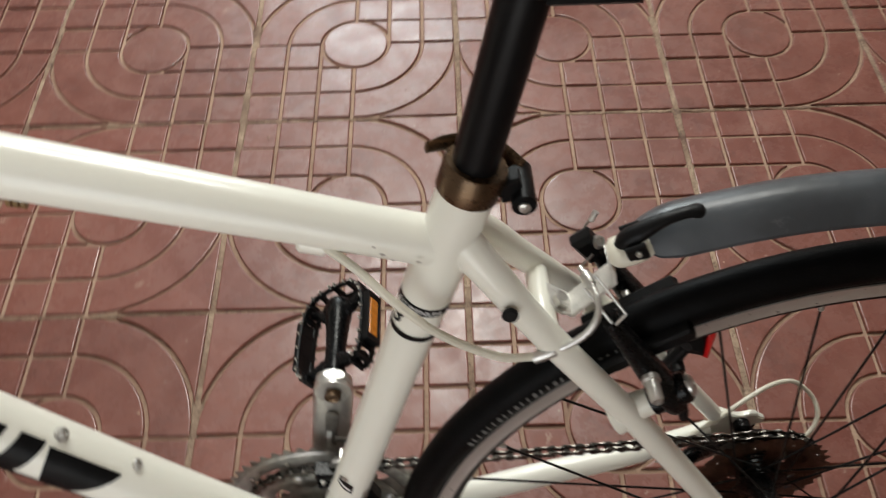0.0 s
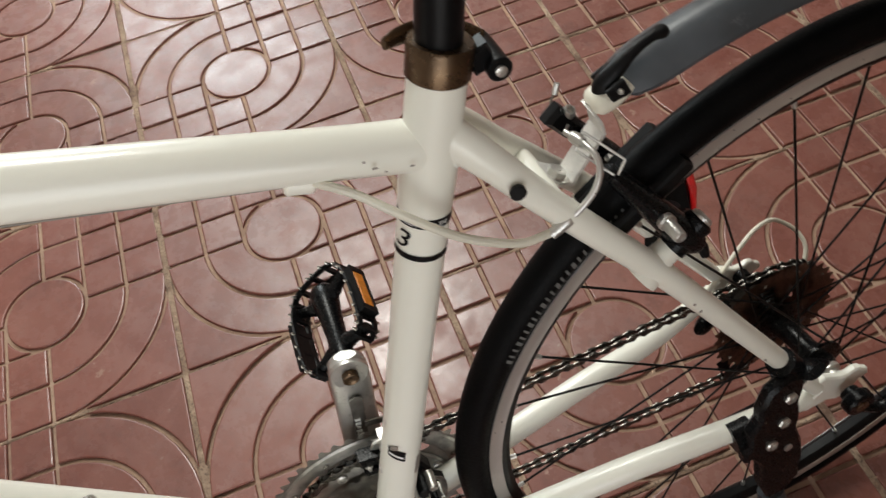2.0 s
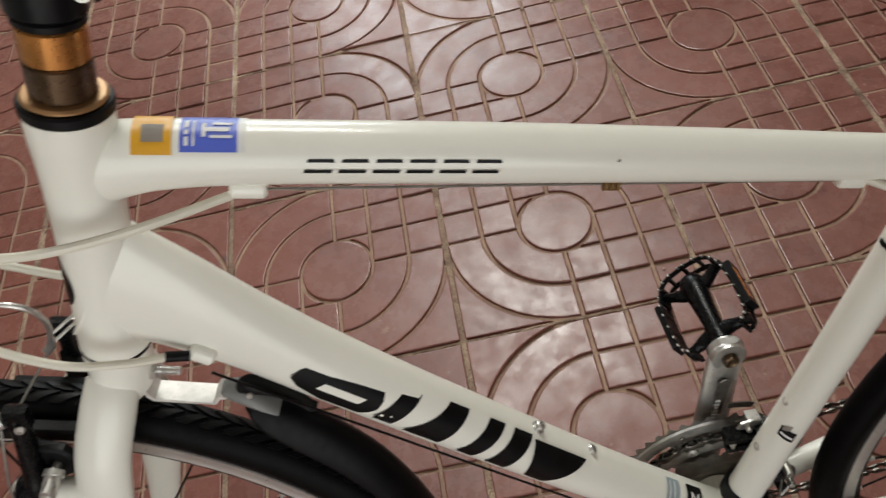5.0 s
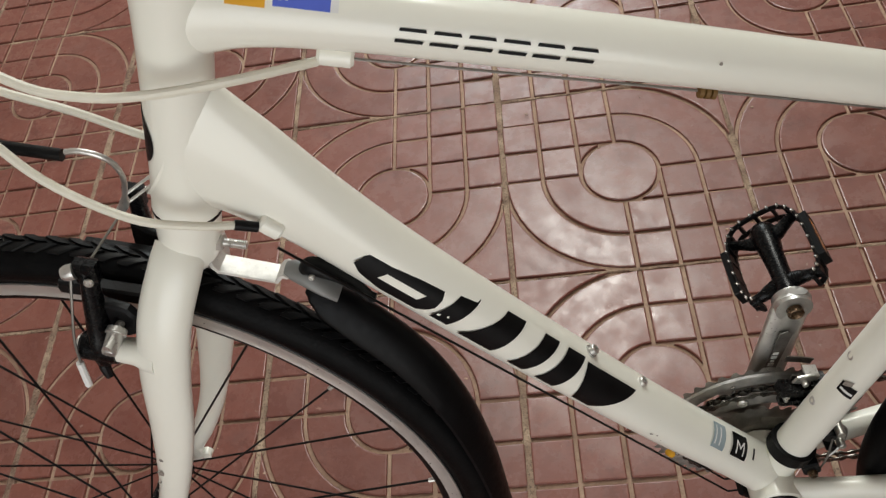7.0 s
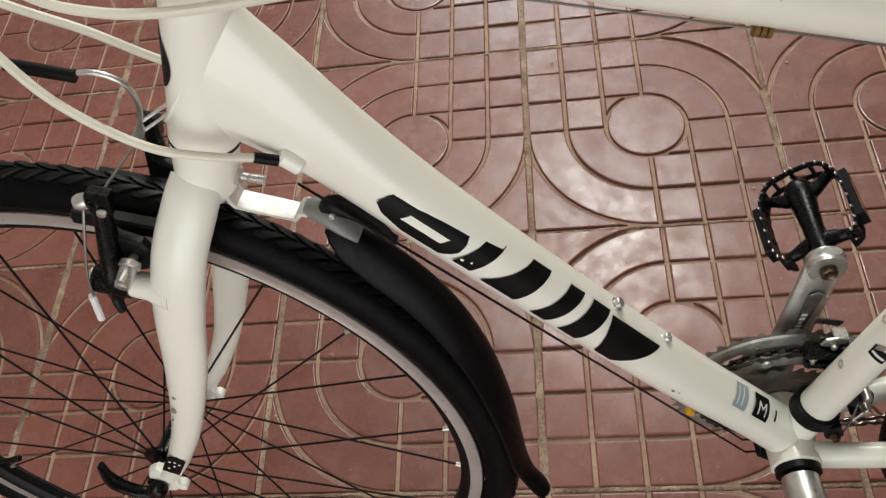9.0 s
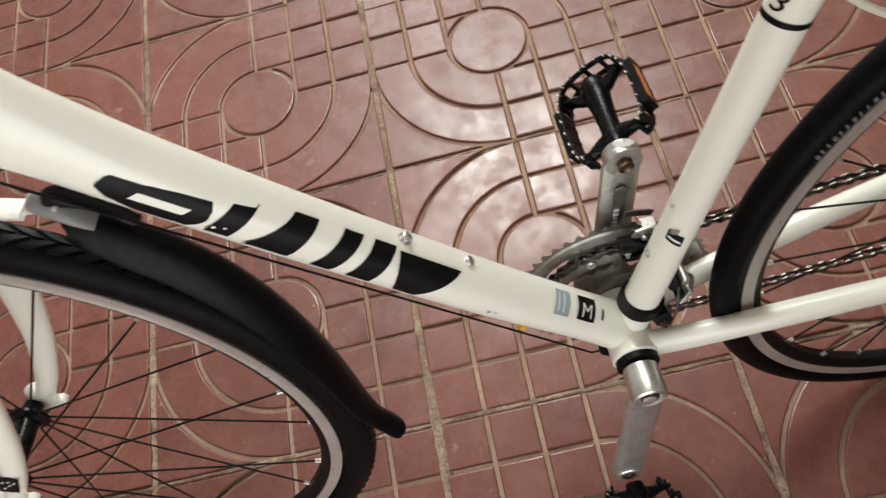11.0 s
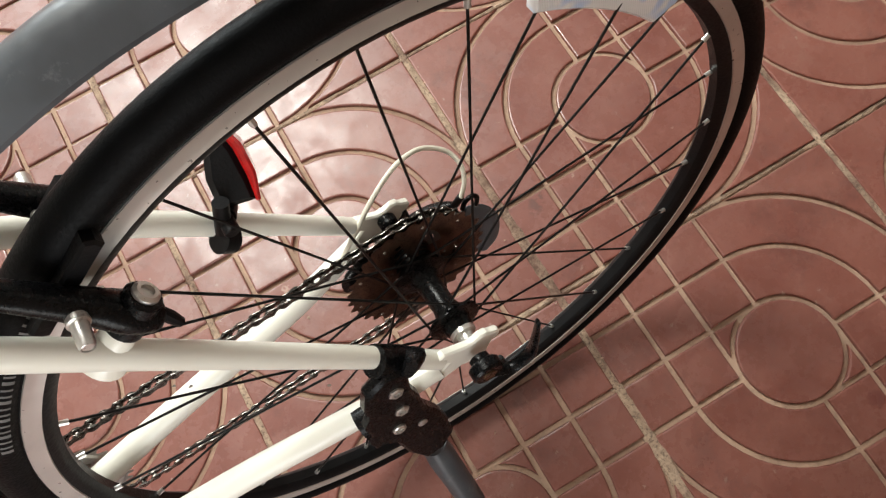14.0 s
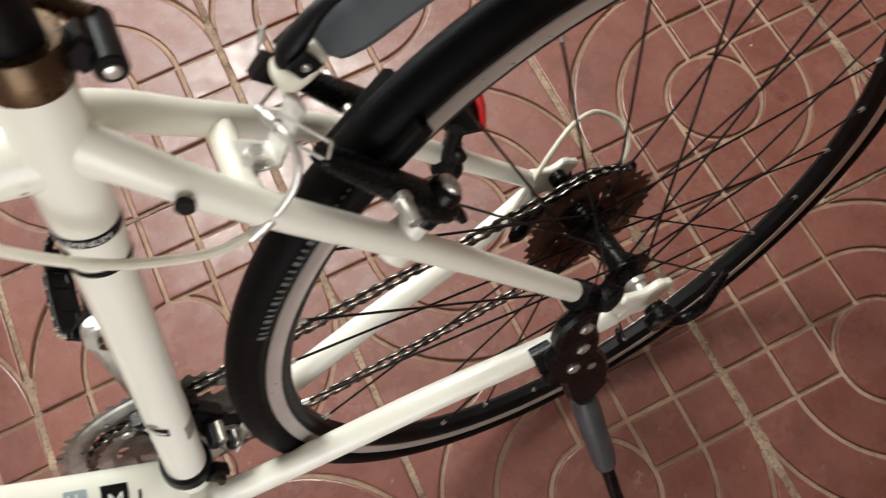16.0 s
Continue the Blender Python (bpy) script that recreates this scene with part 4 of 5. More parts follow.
# rear derailleur
b = bmesh.new()
tube(b, spline([(0.717, 0.074, 0.298, 0.004, 0.0045), (0.706, 0.079, 0.294, 0.008, 0.008), (0.69, 0.084, 0.29, 0.009, 0.011), (0.668, 0.083, 0.29, 0.009, 0.013), (0.64, 0.074, 0.297, 0.008, 0.012), (0.615, 0.062, 0.309, 0.0085, 0.013), (0.602, 0.054, 0.316, 0.008, 0.0125), (0.5945, 0.05, 0.32, 0.005, 0.008)], 5), 16)
rod(b, (0.668, 0.084, 0.33), (0.668, 0.084, 0.285), 0.009, 16, 0.002)
rd = part("rear_derailleur", b, BLACK, B, "grey and black rear derailleur")
for y in (0.0345, 0.0465):
    b = bmesh.new()
    plate(b, [(0.0, 0.012), (-0.012, 0.002), (-0.052, -0.03), (-0.05, -0.042), (-0.038, -0.042), (0.006, -0.01), (0.01, 0.006)], side_on(JU[0], y, JU[2]), 0.0016, 0.0004)
    part("cage_plate", b, SATIN, rd)
for c in (JU, JL):
    w = part("jockey_wheel", toothed(0.0185, 11, 0.004, 0.014, 0.0035, 5, 0.6, 0.005), SATIN, rd, smooth=False)
    w.location = c
b = bmesh.new()
rod(b, (0.7245, 0.0675, 0.3165), (0.716, 0.072, 0.2985), 0.0036, 12, 0.001)
part("barrel_adjuster", b, SATIN, rd)
b = bmesh.new()
tube(b, spline([(0.722, 0.066, 0.292, 0.006, 0.003), (0.731, 0.064, 0.28, 0.013, 0.004), (0.7365, 0.061, 0.258, 0.017, 0.0045), (0.734, 0.058, 0.236, 0.015, 0.0045), (0.726, 0.056, 0.222, 0.008, 0.003)], 5), 16, side=(1, 0, 0))
part("derailleur_body", b, GREY, rd, "dark grey outer link plate")
b = bmesh.new()
tube(b, spline([(0.722, 0.067, 0.295, 0.0022), (0.727, 0.067, 0.305, 0.0025), (0.735, 0.067, 0.307, 0.0025), (0.739, 0.067, 0.299, 0.0025), (0.735, 0.066, 0.289, 0.0022)], 4), 10)
part("cable_guide", b, SATIN, rd)
part("derailleur_cable", pipe([(0.605, 0.067, 0.336, 0.0023), (0.626, 0.071, 0.354, 0.0023), (0.65, 0.08, 0.368, 0.0023), (0.68, 0.093, 0.374, 0.0023), (0.705, 0.1015, 0.368, 0.0023), (0.722, 0.103, 0.356, 0.0023), (0.735, 0.096, 0.344, 0.0023), (0.738, 0.083, 0.335, 0.0023), (0.733, 0.073, 0.325, 0.0023), (0.724, 0.067, 0.315, 0.0023)], 10), HOUSING, B, "white looping cable housing")

# front derailleur
b = tube(bmesh.new(), [(*(BB + SD * s), r) for s, r in ((0.044, 0.0185), (0.0445, 0.0205), (0.058, 0.0205), (0.0585, 0.0185))], 30)
fd = part("front_derailleur", b, SATIN, B, "black front derailleur clamp")
b = bmesh.new()
slab(b, side_on(0.272, -0.012, 0.315, 20), 0.016, 0.016, 0.012, 0.002)
part("clamp_ear", b, SATIN, fd)
b = bmesh.new()
bolt(b, (0.273, -0.017, 0.312), (0.1, -1, 0), 0.0045, 0.006)
part("clamp_screw", b, BRONZE, fd)
b = bmesh.new()
slab(b, side_on(0.282, 0.026, 0.352, 18), 0.026, 0.036, 0.016, 0.003)
slab(b, side_on(0.292, 0.018, 0.33, 40), 0.016, 0.03, 0.012, 0.002)
rod(b, (0.288, -0.004, 0.345), (0.288, 0.034, 0.345), 0.0065, 14, 0.001)
rod(b, (0.294, -0.002, 0.322), (0.294, 0.03, 0.322), 0.005, 14, 0.001)
part("linkage", b, SATIN, fd)
for y, z0 in ((0.0385, 0.0), (0.0575, 0.003)):
    b = bmesh.new()
    out = arc3((0, 0, 0), 0.1085 + z0, 80, 66, 8)
    inn = arc3((0, 0, 0), 0.1035, 66, 80, 8)
    plate(b, [(p[0], p[2]) for p in out + inn], side_on(BB.x, y, BB.z), 0.0018, 0.0004)
    part("cage_plate", b, STEEL, fd)
b = bmesh.new()
plate(b, [(-0.012, -0.003), (-0.009, 0.005), (0.002, 0.0085), (0.01, 0.007), (0.01, -0.005), (0.004, -0.01), (0.0015, -0.003), (-0.006, -0.005)], side_on(0.27, 0.03, 0.393, -6), 0.003, 0.0008)
slab(b, side_on(0.274, 0.036, 0.399, -6), 0.012, 0.0025, 0.011, 0.0008)
rod(b, (0.268, 0.024, 0.392), (0.268, 0.033, 0.392), 0.0028, 12, 0.0006)
part("cage_bridge", b, SILVER, fd, "bright cage bridge")
b = bmesh.new()
slab(b, side_on(0.283, 0.03, 0.381, 15), 0.013, 0.026, 0.018, 0.003)
slab(b, side_on(0.262, 0.028, 0.384, -8), 0.034, 0.0095, 0.016, 0.0025)
slab(b, side_on(0.259, 0.024, 0.373, -4), 0.026, 0.006, 0.012, 0.002)
rod(b, (0.283, 0.008, 0.386), (0.283, 0.026, 0.386), 0.006, 12, 0.001)
part("linkage_arm", b, BLACK, fd)
b = bmesh.new()
rod(b, (0.252, 0.02, 0.381), (0.251, 0.032, 0.381), 0.0036, 14, 0.001)
slab(b, side_on(0.2515, 0.021, 0.3745, 0), 0.0035, 0.012, 0.004, 0.001)
part("clamp_washer", b, SILVER, fd, "silver cable clamp")
b = bmesh.new()
tube(b, spline([(0.3, 0.004, 0.352, 0.0016), (0.306, 0.006, 0.338, 0.0022), (0.303, 0.002, 0.322, 0.0022), (0.293, -0.003, 0.312, 0.0016)], 4), 8)
rod(b, (0.296, -0.006, 0.352), (0.296, 0.012, 0.352), 0.0042, 12, 0.0008)
rod(b, (0.301, -0.006, 0.33), (0.301, 0.01, 0.33), 0.0036, 12, 0.0008)
part("linkage_spring", b, STEEL, fd, "oily steel linkage spring")
b = bmesh.new()
tube(b, spline([(0.29, -0.004, 0.345, 0.0009), (0.288, -0.008, 0.31, 0.0009), (0.276, -0.01, 0.275, 0.0009), (0.262, -0.008, 0.262, 0.0009)], 4), 6)
part("cable", b, WIRE, fd)

# kickstand
b = bmesh.new()
body = [(-0.02, 0.056), (-0.002, 0.066), (0.011, 0.062), (0.0135, 0.048), (0.011, 0.03), (0.0145, 0.012), (0.0135, -0.006), (0.022, -0.03), (0.026, -0.054), (0.024, -0.068), (0.026, -0.08), (0.012, -0.098), (-0.006, -0.1), (-0.016, -0.074), (-0.02, -0.04), (-0.03, -0.026), (-0.036, -0.028), (-0.0375, -0.016), (-0.033, -0.008), (-0.034, 0.01), (-0.026, 0.022), (-0.027, 0.036)]
mk = side_on(0.586, -0.0785, 0.342, -3) @ Matrix.Rotation(radians(-7), 4, "X")
plate(b, body, mk, 0.013, 0.003)
ks = part("kickstand", b, BLACK, B, "black clamp-on kickstand with scratched bolts")
b = bmesh.new()
tube(b, spline([(0.607, -0.0805, 0.41, 0.004, 0.01), (0.612, -0.076, 0.404, 0.004, 0.012), (0.6, -0.062, 0.392, 0.005, 0.013), (0.588, -0.055, 0.386, 0.004, 0.012)], 4), 12)
tube(b, [(0.588, -0.061, 0.412, 0.0125), (0.604, -0.0635, 0.388, 0.0125)], 18)
part("stay_clamp", b, BLACK, ks)
b = bmesh.new()
tube(b, [(0.548, -0.0655, 0.328, 0.0138), (0.567, -0.0662, 0.33, 0.0138)], 18)
part("chain_stay_clamp", b, BLACK, ks)
for x, y, r in ((0.0, 0.042, 0.0062), (-0.003, 0.012, 0.0062), (-0.012, -0.014, 0.0058), (0.006, -0.028, 0.0042)):
    b = bmesh.new()
    at = mk @ V(x, y, 0.006)
    lathe(b, [(0, r), (0.002, r), (0.003, r * 0.8), (0.003, r * 0.55), (0.0015, r * 0.5)] if r > 0.005 else [(0, r), (0.0015, r), (0.0022, r * 0.6)], at, mk.to_3x3() @ V(0, 0, 1), 6 if r > 0.006 else 16)
    part("stand_bolt", b, SILVER, ks, "silver bolt head")
L0, L1 = V(0.585, -0.088, 0.236), V(0.585, -0.232, -0.036)
b = tube(bmesh.new(), [(*L0.lerp(L1, t), r) for t, r in ((0.0, 0.012), (0.05, 0.0135), (0.3, 0.0125), (0.34, 0.011))], 18)
part("stand_sleeve", b, GREY, ks, "grey stand sleeve")
b = tube(bmesh.new(), [(*L0.lerp(L1, t), r) for t, r in ((0.25, 0.007), (0.93, 0.007))], 14)
leg = part("stand_leg", b, BLACK, ks)
b = tube(bmesh.new(), [(*L0.lerp(L1, t), r) for t, r in ((0.91, 0.009), (0.93, 0.011), (0.99, 0.012), (1.0, 0.008))], 16)
part("stand_foot", b, SATIN, leg)


# rim brakes
def brake(pivot, along, facing, sign, parent, top_y, label="", reach=0.098, fat=1.0):
    """One brake arm: boss, pivot, curved arm, pad holder with its pad, and nuts. sign: -1 near side, 1 far side."""
    p, u, n = V(*pivot), V(*along).normalized(), V(*facing).normalized()
    p.y *= sign
    b = bmesh.new()
    top = p + u * reach + V(0, sign * (top_y - abs(p.y)), 0)
    rows = [(*(p - u * 0.015), 0.006, 0.005), (*(p - u * 0.011), 0.011, 0.009), (*(p + u * 0.004), 0.0125, 0.01), (*(p.lerp(top, 0.25)), 0.0108, 0.0095), (*(p.lerp(top, 0.5)), 0.0098, 0.0082), (*(p.lerp(top, 0.9)), 0.0085, 0.006), (*top, 0.0075, 0.0055)]
    slim = 0.8 if fat > 1 else 1.0
    rows = [(*r[:3], r[3] * slim, r[4] * slim * fat) for r in rows]
    tube(b, spline(rows, 4), 14, side=(0, 1, 0))
    lathe(b, [(-0.012, 0.0105), (0.012, 0.0105), (0.014, 0.009)], p, n, 20)
    arm = part("brake_arm", b, BLACK, parent, label or "black rim-brake arm")
    b = bmesh.new()
    bolt(b, p + n * 0.0135, n, 0.0075, 0.004)
    part("pivot_bolt", b, SILVER, arm)
    b = bmesh.new()
    tube(b, [(*(p - n * 0.04), 0.014), (*(p - n * 0.032), 0.0125), (*(p - n * 0.024), 0.0098), (*(p - n * 0.012), 0.009)], 18)
    part("boss", b, WHITE, parent, "white welded frame boss")
    pad = p + u * 0.03 + V(0, -sign * (abs(p.y) - 0.0185), 0)
    tang = n
    b = bmesh.new()
    m = Matrix((n, V(0, -sign, 0).cross(n), V(0, -sign, 0))).transposed().to_4x4()
    m = Matrix.Translation(pad) @ m
    plate(b, [(-0.034, -0.0055), (0.034, -0.0055), (0.036, 0.0), (0.034, 0.0055), (-0.034, 0.0055), (-0.036, 0)], m, 0.011, 0.0018)
    part("brake_pad", b, SATIN, arm, "black rubber brake pad")
    b = bmesh.new()
    out = V(0, sign, 0)
    q = pad + out * 0.005
    big = 0.8 if fat == 1.0 else 1.0
    if fat > 1:
        # pad holder: a cranked plate behind the arm, and the clamp head at the top
        big = 0.95
        q = q - n * 0.015 - u * 0.006 + out * 0.006
        h = bmesh.new()
        hm = Matrix.Translation(p + out * (0.036 - abs(p.y))) @ Matrix((n, out.cross(n), out)).transposed().to_4x4()
        plate(h, [(x, sign * z) for x, z in ((0.005, 0.006), (-0.006, 0.01), (-0.018, 0.009), (-0.025, 0.013), (-0.026, 0.03), (-0.021, 0.037), (-0.006, 0.04), (0.005, 0.048))], hm, 0.009, 0.002)
        part("pad_holder", h, SATIN, arm, "black cranked pad holder")
        h = bmesh.new()
        hm = Matrix.Translation(top - u * 0.004) @ Matrix((n, out.cross(n), out)).transposed().to_4x4()
        slab(h, hm, 0.0145, 0.016, 0.0125, 0.003)
        part("clamp_head", h, BLACK, arm)
        h = bmesh.new()
        bolt(h, top - u * 0.006 - n * 0.004 + out * 0.0075, out, 0.0032, 0.0025)
        part("clamp_screw", h, SILVER, arm)
    rod(b, q, q + out * 0.034, 0.003, 10)
    lathe(b, [(0, 0.007 * big), (0.004, 0.0075 * big), (0.0045, 0.0058 * big), (0.006, 0.0058 * big), (0.017, 0.0054 * big), (0.0185, 0.0046 * big), (0.0187, 0.0033), (0.014, 0.003)], q + out * 0.016, out - u * (0.35 if fat > 1 else 0.0), 18)
    part("pad_nut", b, SILVER, arm)
    b = bmesh.new()
    tube(b, spline([(*(p - u * 0.006 + n * 0.004), 0.0035), (*(p - u * 0.018 + n * 0.001 + out * 0.004), 0.004), (*(p - u * 0.026 - n * 0.002 + out * 0.006), 0.003)], 3), 10)
    part("spring_screw", b, SATIN, arm)
    return arm, top


rear_u, rear_n = (-0.57, 0, 0.82), (0.82, 0, 0.57)
for sign, ty, reach in ((-1, 0.022, 0.078), (1, 0.043, 0.072)):
    arm, top = brake((0.507, 0.037, 0.583), rear_u, rear_n, sign, B, ty, reach=reach)
    if sign > 0:
        b = bmesh.new()
        bolt(b, top + V(0.001, -0.003, 0.006), (0.2, -0.5, 0.8), 0.0046, 0.006)
        part("cable_bolt", b, SILVER, arm)
        b = bmesh.new()
        slab(b, side_on(*(top + V(-0.003, 0, 0.001)), -52), 0.024, 0.015, 0.015, 0.004)
        part("clamp_head", b, SATIN, arm)
        b = tube(bmesh.new(), spline([(*top, 0.0009), (*(top + V(-0.006, 0.002, 0.006)), 0.0009), (*(top + V(-0.006, 0.006, 0.012)), 0.0009), (*(top + V(-0.002, 0.008, 0.017)), 0.0009)], 5), 6)
        part("cable_end", b, WIRE, arm)
        b = bmesh.new()
        rod(b, top + V(-0.002, 0.008, 0.016), top + V(0.001, 0.009, 0.023), 0.002, 8)
        part("cable_tip", b, SILVER, arm)
    else:
        near_top = top
    far_top = top
# noodle and its clip
b = tube(bmesh.new(), spline([(0.416, -0.0335, 0.633, 0.0036), (0.4285, -0.033, 0.639, 0.0036), (0.429, -0.033, 0.6393, 0.0021), (0.438, -0.0325, 0.645, 0.0021), (0.447, -0.0305, 0.6525, 0.0021), (0.4525, -0.026, 0.661, 0.0021), (0.4535, -0.018, 0.6665, 0.0021), (0.4515, -0.009, 0.668, 0.0024), (0.451, -0.0075, 0.668, 0.0036), (0.4485, 0.0, 0.669, 0.0036), (0.448, 0.001, 0.669, 0.002), (0.4465, 0.006, 0.669, 0.002)], 4), 12)
part("brake_noodle", b, SILVER, B, "bent silver brake noodle")
b = bmesh.new()
for d in (-0.0055, 0.0055):
    rod(b, (0.4505 + d * 0.5, -0.004, 0.6675 + d), (0.4675 + d * 0.5, -0.0225, 0.6525 + d), 0.0009, 8)
rod(b, (0.4478, -0.004, 0.662), (0.4532, -0.004, 0.673), 0.0009, 8)
rod(b, (0.4648, -0.0225, 0.647), (0.4702, -0.0225, 0.658), 0.0009, 8)
part("noodle_clip", b, SILVER, B, "silver wire clip")
b = bmesh.new()
rod(b, (0.4465, 0.006, 0.669), far_top + V(-0.004, -0.006, 0.004), 0.0009, 6)
part("brake_cable", b, WIRE, B)
part("brake_cable_housing", pipe([(0.299, -0.009, 0.711, 0.0026), (0.316, -0.02, 0.704, 0.0026), (0.335, -0.031, 0.689, 0.0026), (0.357, -0.036, 0.667, 0.0026), (0.377, -0.036, 0.65, 0.0026), (0.398, -0.035, 0.637, 0.0026), (0.418, -0.033, 0.634, 0.0026)], 10), HOUSING, B, "white brake cable housing")

# front brake, on the fork
front_u, front_n = (0.26, 0, 0.965), (-0.965, 0, 0.26)
for sign, ty in ((-1, 0.036), (1, 0.04)):
    arm, top = brake((-0.2565, 0.045, 0.6295), front_u, front_n, sign, fork, ty, reach=0.0715, fat=1.05)
    if sign < 0:
        b = bmesh.new()
        bolt(b, top + V(-0.006, -0.004, 0.0), (-1, -0.3, 0), 0.0055, 0.008)
        part("cable_bolt", b, SILVER, arm)
        b = tube(bmesh.new(), spline([(*(top + V(-0.008, -0.004, 0.002)), 0.0009), (*(top + V(-0.015, -0.012, -0.02)), 0.0009), (*(top + V(-0.026, -0.02, -0.052)), 0.0009), (*(top + V(-0.032, -0.022, -0.078)), 0.0009)], 4), 6)
        part("cable_end", b, WIRE, arm)
        b = bmesh.new()
        rod(b, top + V(-0.031, -0.022, -0.07), top + V(-0.036, -0.023, -0.094), 0.0026, 8)
        part("cable_tip", b, PRINT, arm, "white crimped cable tip")
        ntop = top
    else:
        b = bmesh.new()
        e0, e1 = V(-0.224, 0.006, 0.715), V(-0.2, 0.028, 0.722)
        for d in (-0.007, 0.007):
            rod(b, e0 + V(d, 0, d), e1 + V(d, 0, d), 0.0011, 8)
        rod(b, e0 + V(-0.007, 0, -0.007), e0 + V(0.007, 0, 0.007), 0.0011, 8)
        rod(b, e1 + V(-0.007, 0, -0.007), e1 + V(0.007, 0, 0.007), 0.0011, 8)
        part("noodle_clip", b, SILVER, arm)
        rod_b = bmesh.new()
        rod(rod_b, V(-0.233, 0.0095, 0.702), ntop, 0.0009, 6)
        part("brake_cable", rod_b, WIRE, fork)
part("brake_noodle", pipe([(-0.213, -0.026, 0.7795, 0.0018), (-0.205, -0.026, 0.7795, 0.0018), (-0.197, -0.025, 0.776, 0.0018), (-0.192, -0.022, 0.768, 0.0018), (-0.1945, -0.016, 0.755, 0.0018), (-0.203, -0.008, 0.74, 0.0018), (-0.214, 0.0, 0.725, 0.0018), (-0.219, 0.004, 0.718, 0.0031), (-0.2265, 0.0075, 0.709, 0.0031), (-0.228, 0.008, 0.7075, 0.002), (-0.233, 0.0095, 0.702, 0.002)], 12), SILVER, fork, "bent silver brake noodle")
part("noodle_boot", pipe([(-0.216, -0.026, 0.7775, 0.0038), (-0.234, -0.026, 0.782, 0.0038), (-0.254, -0.026, 0.787, 0.0038)], 12), SATIN, fork, "black rubber boot")
part("brake_cable_housing", pipe([(-0.257, -0.026, 0.787, 0.0026), (-0.29, -0.026, 0.794, 0.0026), (-0.33, -0.02, 0.83, 0.0026), (-0.34, -0.01, 0.9, 0.0026)], 10), HOUSING, fork, "white brake cable housing")

# cables at the head tube
part("cable_housing", pipe([(-0.28, 0.0, 0.9, 0.0027), (-0.235, -0.026, 0.858, 0.0027), (-0.205, -0.034, 0.834, 0.0027), (-0.176, -0.037, 0.824, 0.0027), (-0.145, -0.036, 0.819, 0.0027), (-0.104, -0.028, 0.815, 0.0027), (-0.062, -0.006, 0.806, 0.0027)], 10), HOUSING, B, "white cable housing")
part("cable_housing", pipe([(-0.32, 0.02, 0.86, 0.0027), (-0.265, 0.012, 0.816, 0.0027), (-0.22, 0.014, 0.786, 0.0027), (-0.186, 0.02, 0.756, 0.0027), (-0.15, 0.032, 0.73, 0.0027), (-0.126, 0.022, 0.707, 0.0027)], 10), HOUSING, B, "white cable housing")
part("cable_housing", pipe([(-0.29, -0.004, 0.86, 0.0027), (-0.254, -0.024, 0.815, 0.0027), (-0.228, -0.033, 0.774, 0.0027), (-0.19, -0.038, 0.742, 0.0027), (-0.158, -0.035, 0.727, 0.0027), (-0.136, -0.028, 0.717, 0.0027)], 10), HOUSING, B, "white cable housing")
b = bmesh.new()
rod(b, (-0.137, -0.028, 0.7175), (-0.125, -0.0245, 0.71), 0.0034, 12)
part("cable_ferrule", b, SATIN, B, "black cable ferrule")
for at, tilt, w in (((-0.052, -0.003, 0.806), 17, 0.02), ((0.292, -0.006, 0.711), 17, 0.017), ((-0.119, -0.021, 0.706), 50, 0.016)):
    b = bmesh.new()
    d = V(math.cos(radians(tilt)), 0, -math.sin(radians(tilt))) * (w / 2)
    rod(b, V(*at) - d, V(*at) + d, 0.006, 16, 0.0018)
    part("cable_stop", b, WHITE, B, "white painted cable stop")
b = bmesh.new()
rod(b, (-0.045, -0.003, 0.803), (0.286, -0.005, 0.711), 0.0009, 6)
wire = part("bare_cable", b, WIRE, B, "thin bare cable under the top tube")
for d in (-0.0036, 0, 0.0036):
    b = bmesh.new()
    lathe(b, [(-0.0017, 0.0018), (-0.0012, 0.0036), (0.0012, 0.0036), (0.0017, 0.0018)], (0.146 + d * 0.96, -0.005, 0.7497 - d * 0.27), (0.96, 0, -0.27), 14)
    part("cable_ring", b, BRASS, wire, "brown rubber ring on the cable")
for y, x, z in ((-0.024, -0.119, 0.69), (0.012, -0.117, 0.672)):
    b = bmesh.new()
    rod(b, (x, y, z), (0.206, -0.003 if y < 0 else 0.01, 0.2555), 0.001, 6)
    rod(b, (0.206, -0.003 if y < 0 else 0.01, 0.2555), (0.236, -0.003 if y < 0 else 0.01, 0.257), 0.001, 6)
    part("bare_cable", b, SPOKE, B, "thin dark bare cable under the down tube")
b = bmesh.new()
lathe(b, [(-0.004, 0.002), (-0.003, 0.0035), (0.003, 0.0035), (0.004, 0.002)], (0.145, -0.003, 0.343), (0.62, 0, -0.785), 14)
part("cable_ring", b, YELLOW, B, "small yellow cable ring")
b = bmesh.new()
slab(b, side_on(0.226, 0, 0.261, -40), 0.03, 0.006, 0.03, 0.002)
part("cable_guide", b, SATIN, B)

